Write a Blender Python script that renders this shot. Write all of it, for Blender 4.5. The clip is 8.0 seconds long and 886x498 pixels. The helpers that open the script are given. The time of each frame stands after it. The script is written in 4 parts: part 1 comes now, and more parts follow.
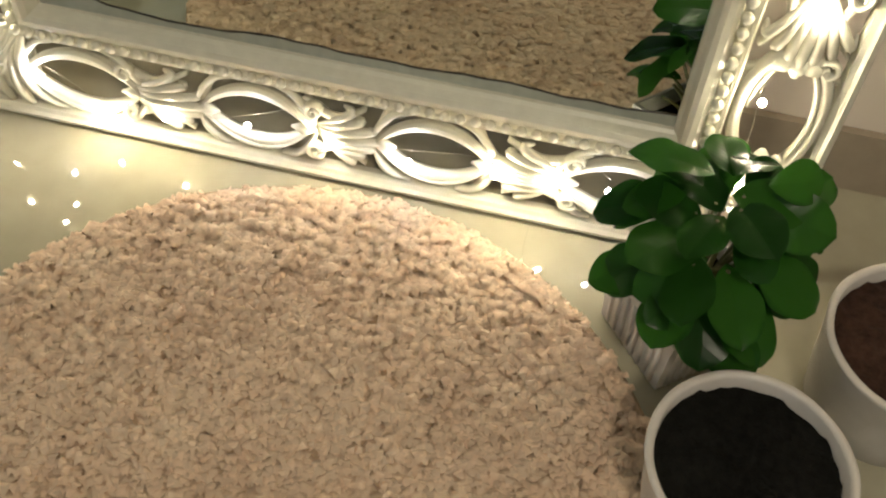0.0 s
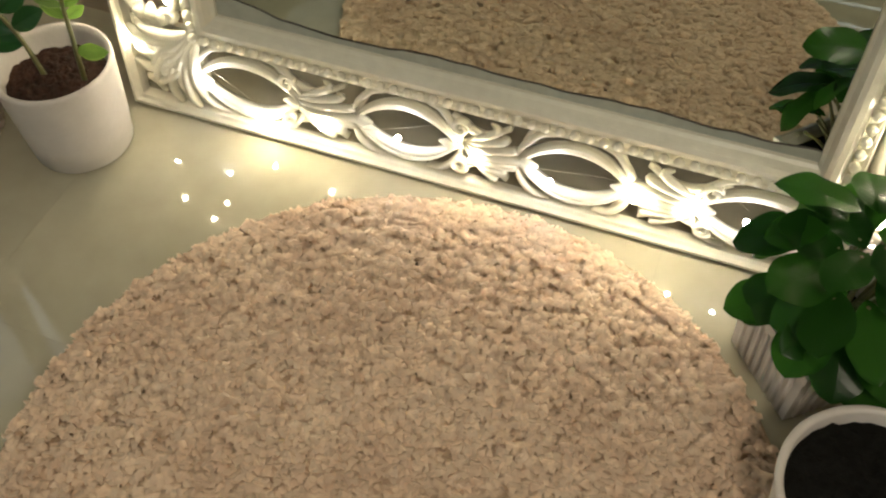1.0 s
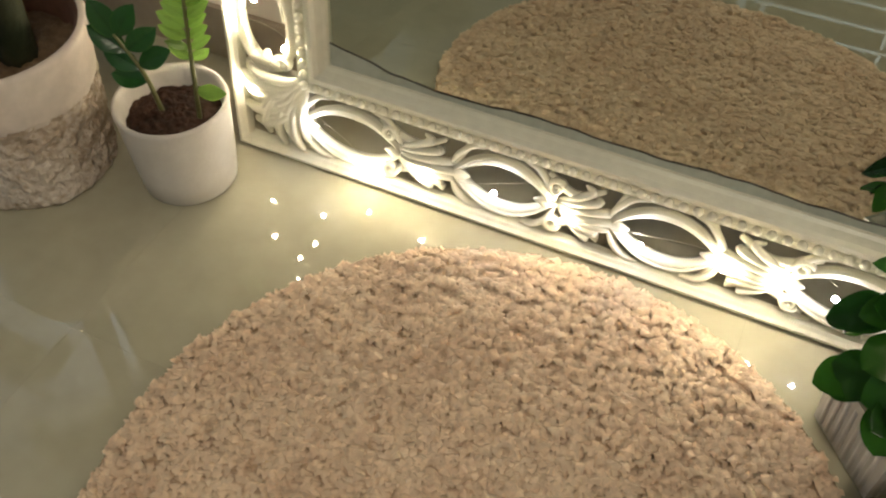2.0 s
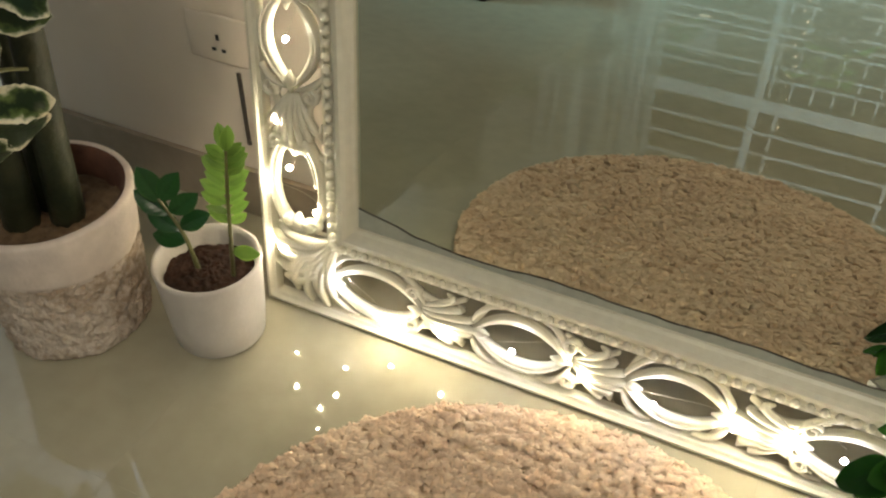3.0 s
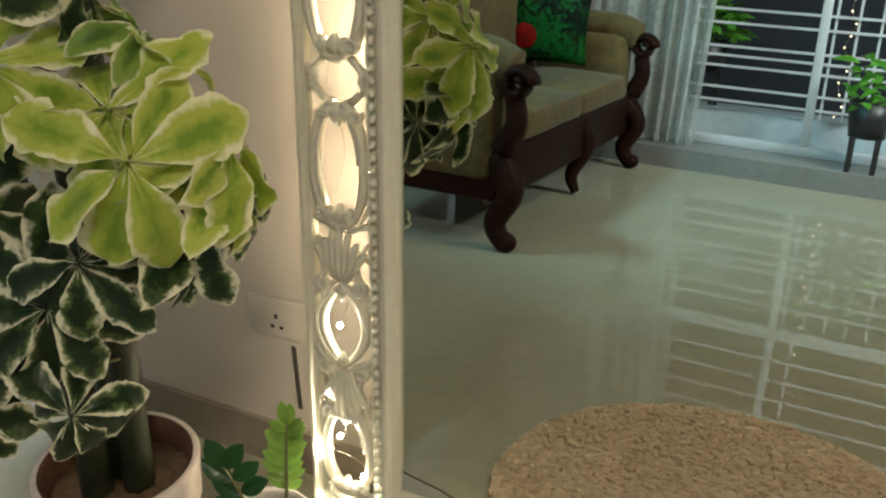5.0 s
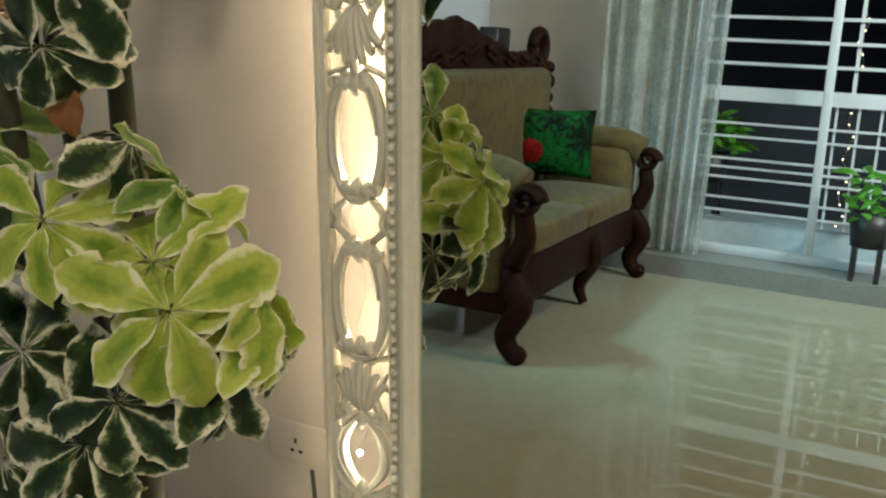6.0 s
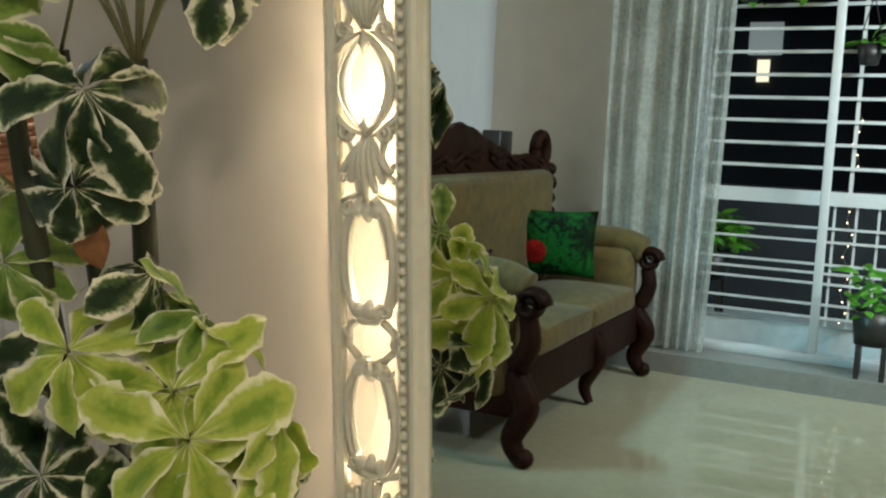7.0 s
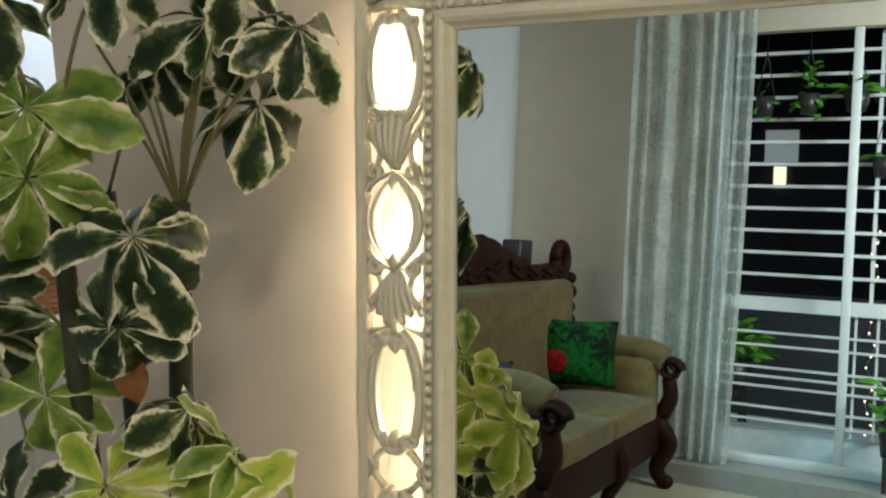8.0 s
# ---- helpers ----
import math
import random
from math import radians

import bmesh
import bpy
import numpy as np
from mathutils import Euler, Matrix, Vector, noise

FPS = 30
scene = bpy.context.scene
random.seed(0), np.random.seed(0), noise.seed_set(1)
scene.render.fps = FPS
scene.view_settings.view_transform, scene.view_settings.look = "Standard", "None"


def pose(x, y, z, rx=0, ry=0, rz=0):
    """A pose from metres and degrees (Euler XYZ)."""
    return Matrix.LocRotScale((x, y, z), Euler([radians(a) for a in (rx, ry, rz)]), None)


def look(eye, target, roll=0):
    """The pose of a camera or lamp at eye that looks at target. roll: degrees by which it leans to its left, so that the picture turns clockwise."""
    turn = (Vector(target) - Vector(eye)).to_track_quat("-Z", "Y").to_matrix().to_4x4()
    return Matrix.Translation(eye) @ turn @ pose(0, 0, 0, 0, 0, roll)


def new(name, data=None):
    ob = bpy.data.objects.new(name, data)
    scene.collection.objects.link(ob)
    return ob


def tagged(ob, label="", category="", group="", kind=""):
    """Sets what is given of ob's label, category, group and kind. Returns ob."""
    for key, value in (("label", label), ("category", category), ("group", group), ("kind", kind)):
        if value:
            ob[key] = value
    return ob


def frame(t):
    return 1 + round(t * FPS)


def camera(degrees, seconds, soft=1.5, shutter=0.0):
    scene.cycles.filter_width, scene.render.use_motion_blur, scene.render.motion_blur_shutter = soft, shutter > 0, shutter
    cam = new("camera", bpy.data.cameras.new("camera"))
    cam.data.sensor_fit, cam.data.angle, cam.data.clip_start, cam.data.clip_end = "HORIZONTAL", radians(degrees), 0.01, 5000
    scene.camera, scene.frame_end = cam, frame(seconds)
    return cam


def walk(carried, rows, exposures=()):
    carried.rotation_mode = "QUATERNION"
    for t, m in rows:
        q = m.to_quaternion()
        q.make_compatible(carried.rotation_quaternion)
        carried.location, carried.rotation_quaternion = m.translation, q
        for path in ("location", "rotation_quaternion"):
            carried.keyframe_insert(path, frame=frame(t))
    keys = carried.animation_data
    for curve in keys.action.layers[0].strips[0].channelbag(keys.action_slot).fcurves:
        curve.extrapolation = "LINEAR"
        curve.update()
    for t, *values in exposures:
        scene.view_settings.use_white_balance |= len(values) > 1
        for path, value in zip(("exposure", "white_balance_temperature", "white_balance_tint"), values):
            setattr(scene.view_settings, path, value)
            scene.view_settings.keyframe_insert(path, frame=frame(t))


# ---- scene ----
cam = camera(50.2, 8.0, soft=2.2)
# seconds, place in metres, turn in degrees; the mirror's base lies along x at y = 0
PATH = [
    (0, 0.7177, -0.7610, 0.9506, 36.56, -1.68, 14.07),
    (0.5, 0.7001, -0.7870, 0.9662, 37.17, -0.60, 17.79),
    (1, 0.6812, -0.8083, 0.9842, 37.68, 0.72, 20.74),
    (1.2, 0.6707, -0.8157, 0.9854, 37.91, 0.98, 22.14),
    (2.3, 0.6301, -0.8675, 1.0275, 43.47, 0.51, 26.29),
    (2.5, 0.6313, -0.8728, 1.0380, 45.50, 0.84, 26.60),
    (3, 0.6267, -0.8871, 1.0772, 49.31, -0.08, 26.38),
    (3.5, 0.6225, -0.9120, 1.1179, 52.37, 0.16, 26.77),
    (4, 0.6287, -0.9269, 1.1536, 55.03, 0.68, 26.72),
    (4.5, 0.6419, -0.9555, 1.1984, 58.90, 1.14, 26.76),
    (6, 0.6611, -1.0268, 1.3137, 68.58, 1.97, 27.14),
    (6.5, 0.6606, -1.0427, 1.3480, 71.45, 2.01, 27.25),
    (7, 0.6667, -1.0527, 1.3708, 74.06, 2.31, 27.22),
    (7.5, 0.6741, -1.0762, 1.4021, 77.18, 2.38, 28.03),
    (8, 0.6758, -1.0861, 1.4310, 80.08, 2.32, 28.40),
]
walk(cam, [(t, pose(x, y, z, rx, ry, rz)) for t, x, y, z, rx, ry, rz in PATH],
     [(0, 0.52), (2.5, 0.52), (4.5, 0.58), (6.5, 0.75), (8, 0.75)])

# ---- world, lamps, exposure ----
world = bpy.data.worlds.new("night")
scene.world = world
world.use_nodes = True
world.node_tree.nodes["Background"].inputs[0].default_value = (0.02, 0.03, 0.05, 1)
world.node_tree.nodes["Background"].inputs[1].default_value = 0.25


def unseen_lamp(x, y, z, sx, sy, watts, colour):
    data = bpy.data.lights.new("unseen_light", "AREA")
    data.shape, data.size, data.size_y, data.energy, data.color = "RECTANGLE", sx, sy, watts, colour
    ob = new("unseen_light", data)
    ob.location = (x, y, z)
    return ob


COOL = (0.78, 0.9, 1.0)
# Added lamp without a known source; brightens the curtain and grille.
added_east_lamp = unseen_lamp(2.2, -2.4, 2.3, 0.9, 0.12, 34, (0.80, 0.92, 1.0))
added_east_lamp.matrix_world = look((2.2, -2.4, 2.3), (0.45, -3.75, 1.3))
added_east_lamp.data.spread = radians(112)
# Added narrow cool beam, no such lamp known; makes the floor pool.
added_west_lamp = unseen_lamp(-1.5, -1.05, 2.3, 0.6, 0.06, 7.5, (0.34, 0.80, 1.0))
added_west_lamp.matrix_world = look((-1.5, -1.05, 2.3), (0.25, -2.95, 0.0))
added_west_lamp.data.spread = radians(62)
# Unseen warm fill, placed by brightness, for the plants and rug.
unseen_lamp(1.25, -1.75, 2.64, 0.3, 0.3, 22, (1.0, 0.87, 0.68))
unseen_lamp(-1.2, 1.3, 2.62, 0.6, 0.12, 38, COOL)

# ---- materials ----


def mat(name, base, rough=0.5, metal=0.0, vary=0.15, scale=30.0, bump=0.1, bump_scale=None, coords="Object", spec=0.5, second=None, sheen=0.0, coat=0.0, through_light=0.0, relief=0.004, sharp=0.3):
    """A surface with colour variation at two scales and a fine relief."""
    m = bpy.data.materials.new(name)
    m.use_nodes = True
    nt = m.node_tree
    b = nt.nodes["Principled BSDF"]
    tc = nt.nodes.new("ShaderNodeTexCoord")
    n1 = nt.nodes.new("ShaderNodeTexNoise")
    n1.inputs["Scale"].default_value, n1.inputs["Detail"].default_value = scale, 6
    n2 = nt.nodes.new("ShaderNodeTexNoise")
    n2.inputs["Scale"].default_value, n2.inputs["Detail"].default_value = scale / 9.0, 3
    nt.links.new(tc.outputs[coords], n1.inputs["Vector"])
    nt.links.new(tc.outputs[coords], n2.inputs["Vector"])
    add = nt.nodes.new("ShaderNodeMath")
    add.operation = "ADD"
    nt.links.new(n1.outputs["Fac"], add.inputs[0])
    nt.links.new(n2.outputs["Fac"], add.inputs[1])
    rng = nt.nodes.new("ShaderNodeMapRange")
    rng.inputs["From Min"].default_value, rng.inputs["From Max"].default_value = 1 - sharp, 1 + sharp
    nt.links.new(add.outputs[0], rng.inputs["Value"])
    mix = nt.nodes.new("ShaderNodeMix")
    mix.data_type = "RGBA"
    low = second or tuple(c * (1 - vary) for c in base)
    high = base if second else tuple(min(1, c * (1 + vary)) for c in base)
    mix.inputs["A"].default_value, mix.inputs["B"].default_value = (*low, 1), (*high, 1)
    nt.links.new(rng.outputs[0], mix.inputs["Factor"])
    nt.links.new(mix.outputs["Result"], b.inputs["Base Color"])
    rr = nt.nodes.new("ShaderNodeMapRange")
    rr.inputs["To Min"].default_value, rr.inputs["To Max"].default_value = rough * 0.85, min(1, rough * 1.15)
    nt.links.new(n2.outputs["Fac"], rr.inputs["Value"])
    nt.links.new(rr.outputs[0], b.inputs["Roughness"])
    b.inputs["Metallic"].default_value = metal
    b.inputs["Specular IOR Level"].default_value = spec
    b.inputs["Sheen Weight"].default_value = sheen
    b.inputs["Coat Weight"].default_value = coat
    if bump:
        nb = nt.nodes.new("ShaderNodeTexNoise")
        nb.inputs["Scale"].default_value, nb.inputs["Detail"].default_value = bump_scale or scale * 3, 4
        nt.links.new(tc.outputs[coords], nb.inputs["Vector"])
        bp = nt.nodes.new("ShaderNodeBump")
        bp.inputs["Strength"].default_value, bp.inputs["Distance"].default_value = bump, relief
        nt.links.new(nb.outputs["Fac"], bp.inputs["Height"])
        nt.links.new(bp.outputs[0], b.inputs["Normal"])
    if through_light:
        tl = nt.nodes.new("ShaderNodeBsdfTranslucent")
        nt.links.new(mix.outputs["Result"], tl.inputs["Color"])
        ms = nt.nodes.new("ShaderNodeMixShader")
        ms.inputs[0].default_value = through_light
        nt.links.new(b.outputs[0], ms.inputs[1])
        nt.links.new(tl.outputs[0], ms.inputs[2])
        nt.links.new(ms.outputs[0], nt.nodes["Material Output"].inputs[0])
    return m


def leaf_mat(name, core, pale, amount, veins=0.15, rough=0.35, through_light=0.25, jag=0.35, core2=None, blotch=0.0, dark=None, grain=30.0, spec=0.3):
    """Leaf whose 'rim' attribute (0 midrib, 1 margin), torn by noise, parts a dark heart, a green body and a pale margin; fine side veins."""
    m = bpy.data.materials.new(name)
    m.use_nodes = True
    nt = m.node_tree
    b = nt.nodes["Principled BSDF"]

    def node(kind, **values):
        n = nt.nodes.new(kind)
        for key, v in values.items():
            n.inputs[key].default_value = v
        return n

    def link(o, i):
        nt.links.new(o, i)

    def maths(op, x, y):
        n = nt.nodes.new("ShaderNodeMath")
        n.operation = op
        for k, v in enumerate((x, y)):
            if isinstance(v, (int, float)):
                n.inputs[k].default_value = v
            else:
                link(v, n.inputs[k])
        return n.outputs[0]

    rim = nt.nodes.new("ShaderNodeAttribute")
    rim.attribute_name = "rim"
    tc = nt.nodes.new("ShaderNodeTexCoord")
    info = nt.nodes.new("ShaderNodeObjectInfo")
    seed = maths("MULTIPLY", info.outputs["Random"], 60.0)
    big = node("ShaderNodeTexNoise", Scale=grain, Detail=2.0)
    fine = node("ShaderNodeTexNoise", Scale=grain * 4.5, Detail=3.0)
    for n in (big, fine):
        n.noise_dimensions = "4D"
        link(seed, n.inputs["W"])
        link(tc.outputs["Object"], n.inputs["Vector"])
    torn = maths("ADD", maths("MULTIPLY", maths("SUBTRACT", big.outputs["Fac"], 0.5), jag * 2.3), maths("MULTIPLY", maths("SUBTRACT", fine.outputs["Fac"], 0.5), jag * 0.9))
    edge = maths("ADD", rim.outputs["Fac"], torn)
    pale_zone = node("ShaderNodeMapRange", **{"From Min": amount - 0.10, "From Max": amount + 0.12})
    link(edge, pale_zone.inputs["Value"])
    heart = node("ShaderNodeMapRange", **{"From Min": blotch - 0.22, "From Max": blotch + 0.26})
    link(maths("ADD", rim.outputs["Fac"], maths("MULTIPLY", torn, 1.6)), heart.inputs["Value"])
    body = node("ShaderNodeMix")
    body.data_type = "RGBA"
    body.inputs["A"].default_value, body.inputs["B"].default_value = (*core, 1), (*(core2 or tuple(c * 1.7 for c in core)), 1)
    link(info.outputs["Random"], body.inputs["Factor"])
    two = nt.nodes.new("ShaderNodeMix")
    two.data_type = "RGBA"
    two.inputs["A"].default_value = (*(dark or core), 1)
    link(body.outputs["Result"], two.inputs["B"])
    link(heart.outputs[0], two.inputs["Factor"])
    col = nt.nodes.new("ShaderNodeMix")
    col.data_type = "RGBA"
    col.inputs["B"].default_value = (*pale, 1)
    link(two.outputs["Result"], col.inputs["A"])
    link(pale_zone.outputs[0], col.inputs["Factor"])
    out = col.outputs["Result"]
    link(out, b.inputs["Base Color"])
    b.inputs["Roughness"].default_value = rough
    b.inputs["Specular IOR Level"].default_value = spec
    # midrib groove and side veins
    xyz = nt.nodes.new("ShaderNodeSeparateXYZ")
    link(tc.outputs["Object"], xyz.inputs[0])
    slant = maths("SUBTRACT", maths("MULTIPLY", xyz.outputs["Y"], 700.0), maths("MULTIPLY", maths("ABSOLUTE", xyz.outputs["X"], 0.0), 500.0))
    vein = maths("ADD", maths("MULTIPLY", maths("SINE", slant, 0.0), 0.25), maths("MINIMUM", maths("MULTIPLY", maths("ABSOLUTE", xyz.outputs["X"], 0.0), 500.0), 1.0))
    bp = node("ShaderNodeBump", Strength=veins, Distance=0.0015)
    link(maths("ADD", vein, maths("MULTIPLY", fine.outputs["Fac"], 0.6)), bp.inputs["Height"])
    link(bp.outputs[0], b.inputs["Normal"])
    tl = nt.nodes.new("ShaderNodeBsdfTranslucent")
    link(out, tl.inputs["Color"])
    ms = nt.nodes.new("ShaderNodeMixShader")
    ms.inputs[0].default_value = through_light
    link(b.outputs[0], ms.inputs[1])
    link(tl.outputs[0], ms.inputs[2])
    link(ms.outputs[0], nt.nodes["Material Output"].inputs[0])
    return m


def glow_mat(name, colour, strength):
    m = bpy.data.materials.new(name)
    m.use_nodes = True
    b = m.node_tree.nodes["Principled BSDF"]
    b.inputs["Base Color"].default_value = (*colour, 1)
    b.inputs["Emission Color"].default_value = (*colour, 1)
    b.inputs["Emission Strength"].default_value = strength
    return m


WALL = mat("wall_paint", (0.64, 0.57, 0.49), 0.6, vary=0.05, scale=8, bump=0.12, bump_scale=260)
WALL_WHITE = mat("white_wall_paint", (0.62, 0.64, 0.68), 0.6, vary=0.04, scale=8, bump=0.1, bump_scale=260)
TILE = mat("polished_tile", (0.37, 0.345, 0.255), 0.012, vary=0.08, scale=22, bump=0.0, spec=0.6)
SKIRT = mat("skirting_tile", (0.30, 0.25, 0.19), 0.25, vary=0.1, scale=30, bump=0.02)
JOINT = mat("tile_joint", (0.25, 0.23, 0.17), 0.5, vary=0.1, scale=60, bump=0.05)
CEIL = mat("ceiling_paint", (0.8, 0.8, 0.78), 0.7, vary=0.03, scale=8, bump=0.05)
IVORY = mat("ivory_frame_paint", (0.66, 0.635, 0.52), 0.36, vary=0.07, scale=60, bump=0.12, bump_scale=180)
# colour of the frame lip's reflection, laid on the glass
LIP_REFLECTION = mat("grey_lip_reflection", (0.40, 0.42, 0.36), 0.35, vary=0.12, scale=70, bump=0.1)
# dark edge of that painted reflection, also the slot in the wall
DARK_LINE = mat("slot_and_reflected_edge", (0.07, 0.06, 0.05), 0.5, vary=0.4, scale=200, bump=0.2)
BOARD = mat("brown_backing_board", (0.2, 0.15, 0.1), 0.8, vary=0.2, scale=30)
RUGB = mat("rug_backing", (0.58, 0.42, 0.28), 0.9, vary=0.2, scale=90)
RUG = mat("rug_pile", (0.90, 0.73, 0.55), 0.9, vary=0.18, scale=70, bump=0.0, second=(0.74, 0.545, 0.39), sheen=0.1, through_light=0.26)
rn = RUG.node_tree
isl = rn.nodes.new("ShaderNodeNewGeometry")
rgi = rn.nodes.new("ShaderNodeMapRange")
rgi.inputs["To Min"].default_value, rgi.inputs["To Max"].default_value = 0.84, 1.07
rn.links.new(isl.outputs["Random Per Island"], rgi.inputs["Value"])
hsv = rn.nodes.new("ShaderNodeHueSaturation")
rn.links.new(rgi.outputs[0], hsv.inputs["Value"])
for lk in [l for l in rn.links if l.from_node.bl_idname == "ShaderNodeMix"]:
    src, dst = lk.from_socket, lk.to_socket
    rn.links.new(src, hsv.inputs["Color"])
    rn.links.new(hsv.outputs[0], dst)
POTW = mat("white_ceramic", (0.55, 0.515, 0.475), 0.42, vary=0.06, scale=40, bump=0.18, bump_scale=120)
POTR = mat("rough_stone_pot", (0.62, 0.54, 0.46), 0.85, vary=0.25, scale=85, bump=1.0, bump_scale=75, relief=0.016, second=(0.42, 0.33, 0.25), sharp=0.14)
POTP = mat("smooth_clay_rim", (0.64, 0.56, 0.50), 0.7, vary=0.1, scale=50, bump=0.25)
POTRED = mat("red_clay", (0.13, 0.055, 0.032), 0.85, vary=0.25, scale=50, bump=0.3)
SOIL = mat("potting_soil", (0.034, 0.017, 0.011), 0.95, spec=0.2, vary=0.6, scale=110, bump=1.0, bump_scale=160)
SOILK = mat("black_soil", (0.007, 0.007, 0.006), 0.95, spec=0.1, vary=0.5, scale=110, bump=0.9, bump_scale=170)
SAND = mat("pale_sandy_soil", (0.15, 0.095, 0.052), 0.95, vary=0.45, scale=90, bump=0.8)
BARK = mat("plant_bark", (0.045, 0.046, 0.02), 0.6, vary=0.4, scale=30, bump=0.5, second=(0.012, 0.022, 0.008))
STEM = mat("green_stem", (0.12, 0.12, 0.045), 0.5, vary=0.25, scale=60)
WOOD = mat("dark_carved_wood", (0.020, 0.007, 0.004), 0.5, spec=0.08, vary=0.4, scale=40, bump=0.3)
VELVET = mat("olive_gold_upholstery", (0.125, 0.085, 0.021), 0.85, vary=0.3, scale=22, bump=0.4, sheen=0.1, second=(0.046, 0.033, 0.010))
SHEER = mat("sheer_grey_curtain", (0.56, 0.60, 0.58), 0.8, vary=0.28, scale=45, bump=0.3, through_light=0.5)
sn = SHEER.node_tree
clear = sn.nodes.new("ShaderNodeBsdfTransparent")
weave = sn.nodes.new("ShaderNodeMixShader")
weave.inputs[0].default_value = 0.30
sn.links.new(sn.nodes["Material Output"].inputs[0].links[0].from_socket, weave.inputs[1])
sn.links.new(clear.outputs[0], weave.inputs[2])
sn.links.new(weave.outputs[0], sn.nodes["Material Output"].inputs[0])
GRILLE = mat("white_grille_paint", (0.60, 0.63, 0.66), 0.4, vary=0.05, scale=60, bump=0.05)
MARBLE = mat("grey_stone_curb", (0.22, 0.22, 0.21), 0.3, vary=0.12, scale=40)
PARAPET = mat("balcony_paint", (0.5, 0.58, 0.62), 0.7, vary=0.1, scale=20)
BLACK = mat("black_plastic", (0.02, 0.02, 0.022), 0.4, vary=0.2, scale=60)
WICKER = mat("orange_wicker", (0.42, 0.17, 0.06), 0.6, vary=0.3, scale=90, bump=0.5)
WIRE = mat("silver_wire", (0.5, 0.46, 0.36), 0.35, metal=1.0, vary=0.1)
PLATE = mat("socket_plate", (0.64, 0.57, 0.49), 0.5, vary=0.03, bump=0.0)
# near-black base: the darkness of night put into the colour
NIGHT = mat("night_dark_wall", (0.03, 0.035, 0.045), 0.9, vary=0.3, scale=2)
BULB = glow_mat("fairy_bulb", (1.0, 0.83, 0.57), 690)
BULB_DIM = glow_mat("pale_fairy_bulb", (0.95, 0.93, 0.95), 170)
BULB_SOFT = glow_mat("soft_fairy_bulb", (1.0, 0.87, 0.62), 350)
BULB_OUT = glow_mat("balcony_bulb", (1.0, 0.76, 0.5), 5)
LITWIN = glow_mat("lit_far_window", (0.75, 0.85, 0.9), 0.18)
LITLAMP = glow_mat("lit_far_lamp", (1.0, 0.86, 0.62), 1.2)
VARI = leaf_mat("variegated_leaf", (0.034, 0.066, 0.02), (0.78, 0.75, 0.58), 0.79, jag=0.52, core2=(0.14, 0.20, 0.065), through_light=0.22, blotch=0.56, dark=(0.013, 0.030, 0.012), grain=38.0)
# paler green for young leaves and for leaves painted as lit by bulbs
VARI_LIGHT = leaf_mat("young_and_lit_leaf", (0.38, 0.48, 0.06), (0.85, 0.83, 0.58), 0.80, jag=0.36, core2=(0.54, 0.60, 0.13), through_light=0.32, blotch=0.24, dark=(0.21, 0.34, 0.042))
VARI_MID = leaf_mat("green_variegated_leaf", (0.17, 0.28, 0.05), (0.78, 0.77, 0.54), 0.84, jag=0.4, core2=(0.30, 0.41, 0.09), through_light=0.3, blotch=0.25, dark=(0.085, 0.17, 0.034))
PEPER = leaf_mat("glossy_round_leaf", (0.008, 0.036, 0.006), (0.02, 0.08, 0.011), 0.97, veins=0.10, rough=0.27, through_light=0.42, core2=(0.032, 0.125, 0.013), blotch=-1.0, spec=0.2)
ZZDARK = leaf_mat("dark_glossy_leaf", (0.012, 0.045, 0.012), (0.03, 0.09, 0.02), 0.95, rough=0.25, through_light=0.15)
ZZLIGHT = leaf_mat("bright_green_leaf", (0.095, 0.17, 0.030), (0.2, 0.33, 0.06), 0.9, rough=0.35, through_light=0.35)
HANG = leaf_mat("hanging_leaf", (0.06, 0.22, 0.02), (0.3, 0.5, 0.1), 0.9, rough=0.4, through_light=0.3)

glass = bpy.data.materials.new("mirror_silver")
glass.use_nodes = True
gb = glass.node_tree.nodes["Principled BSDF"]
gb.inputs["Base Color"].default_value = (0.60, 0.64, 0.585, 1)
gb.inputs["Metallic"].default_value, gb.inputs["Roughness"].default_value = 1.0, 0.008

# ---- mesh helpers ----


def part(name, bm, material, parent=None, label="", smooth=True, m=None):
    me = bpy.data.meshes.new(name)
    bm.normal_update()
    bm.to_mesh(me)
    bm.free()
    return part_of(name, me, material, parent, label, smooth, m)


def part_of(name, me, material, parent=None, label="", smooth=True, m=None):
    if material and not me.materials:
        me.materials.append(material)
    if smooth and not me.get("shaded"):
        me.polygons.foreach_set("use_smooth", [True] * len(me.polygons))
        me["shaded"] = 1
    ob = new(name, me)
    if parent is not None:
        ob.parent = parent
    if m is not None:
        ob.matrix_basis = m
    if label:
        tagged(ob, label)
    return ob


def empty(name, label, category, m=None, group="", kind=""):
    ob = new(name)
    ob.empty_display_size = 0.05
    if m is not None:
        ob.matrix_basis = m
    return tagged(ob, label, category, group, kind)


def box(bm, x0, y0, z0, x1, y1, z1, bev=0.0):
    r = bmesh.ops.create_cube(bm, size=1.0, matrix=Matrix.LocRotScale(((x0 + x1) / 2, (y0 + y1) / 2, (z0 + z1) / 2), None, (x1 - x0, y1 - y0, z1 - z0)))
    if bev:
        es = list({e for v in r["verts"] for e in v.link_edges})
        bmesh.ops.bevel(bm, geom=es, offset=bev, segments=2, affect="EDGES", profile=0.5)
    return bm


def boxes(*specs, bev=0.0):
    bm = bmesh.new()
    for s in specs:
        box(bm, *s, bev=bev)
    return bm


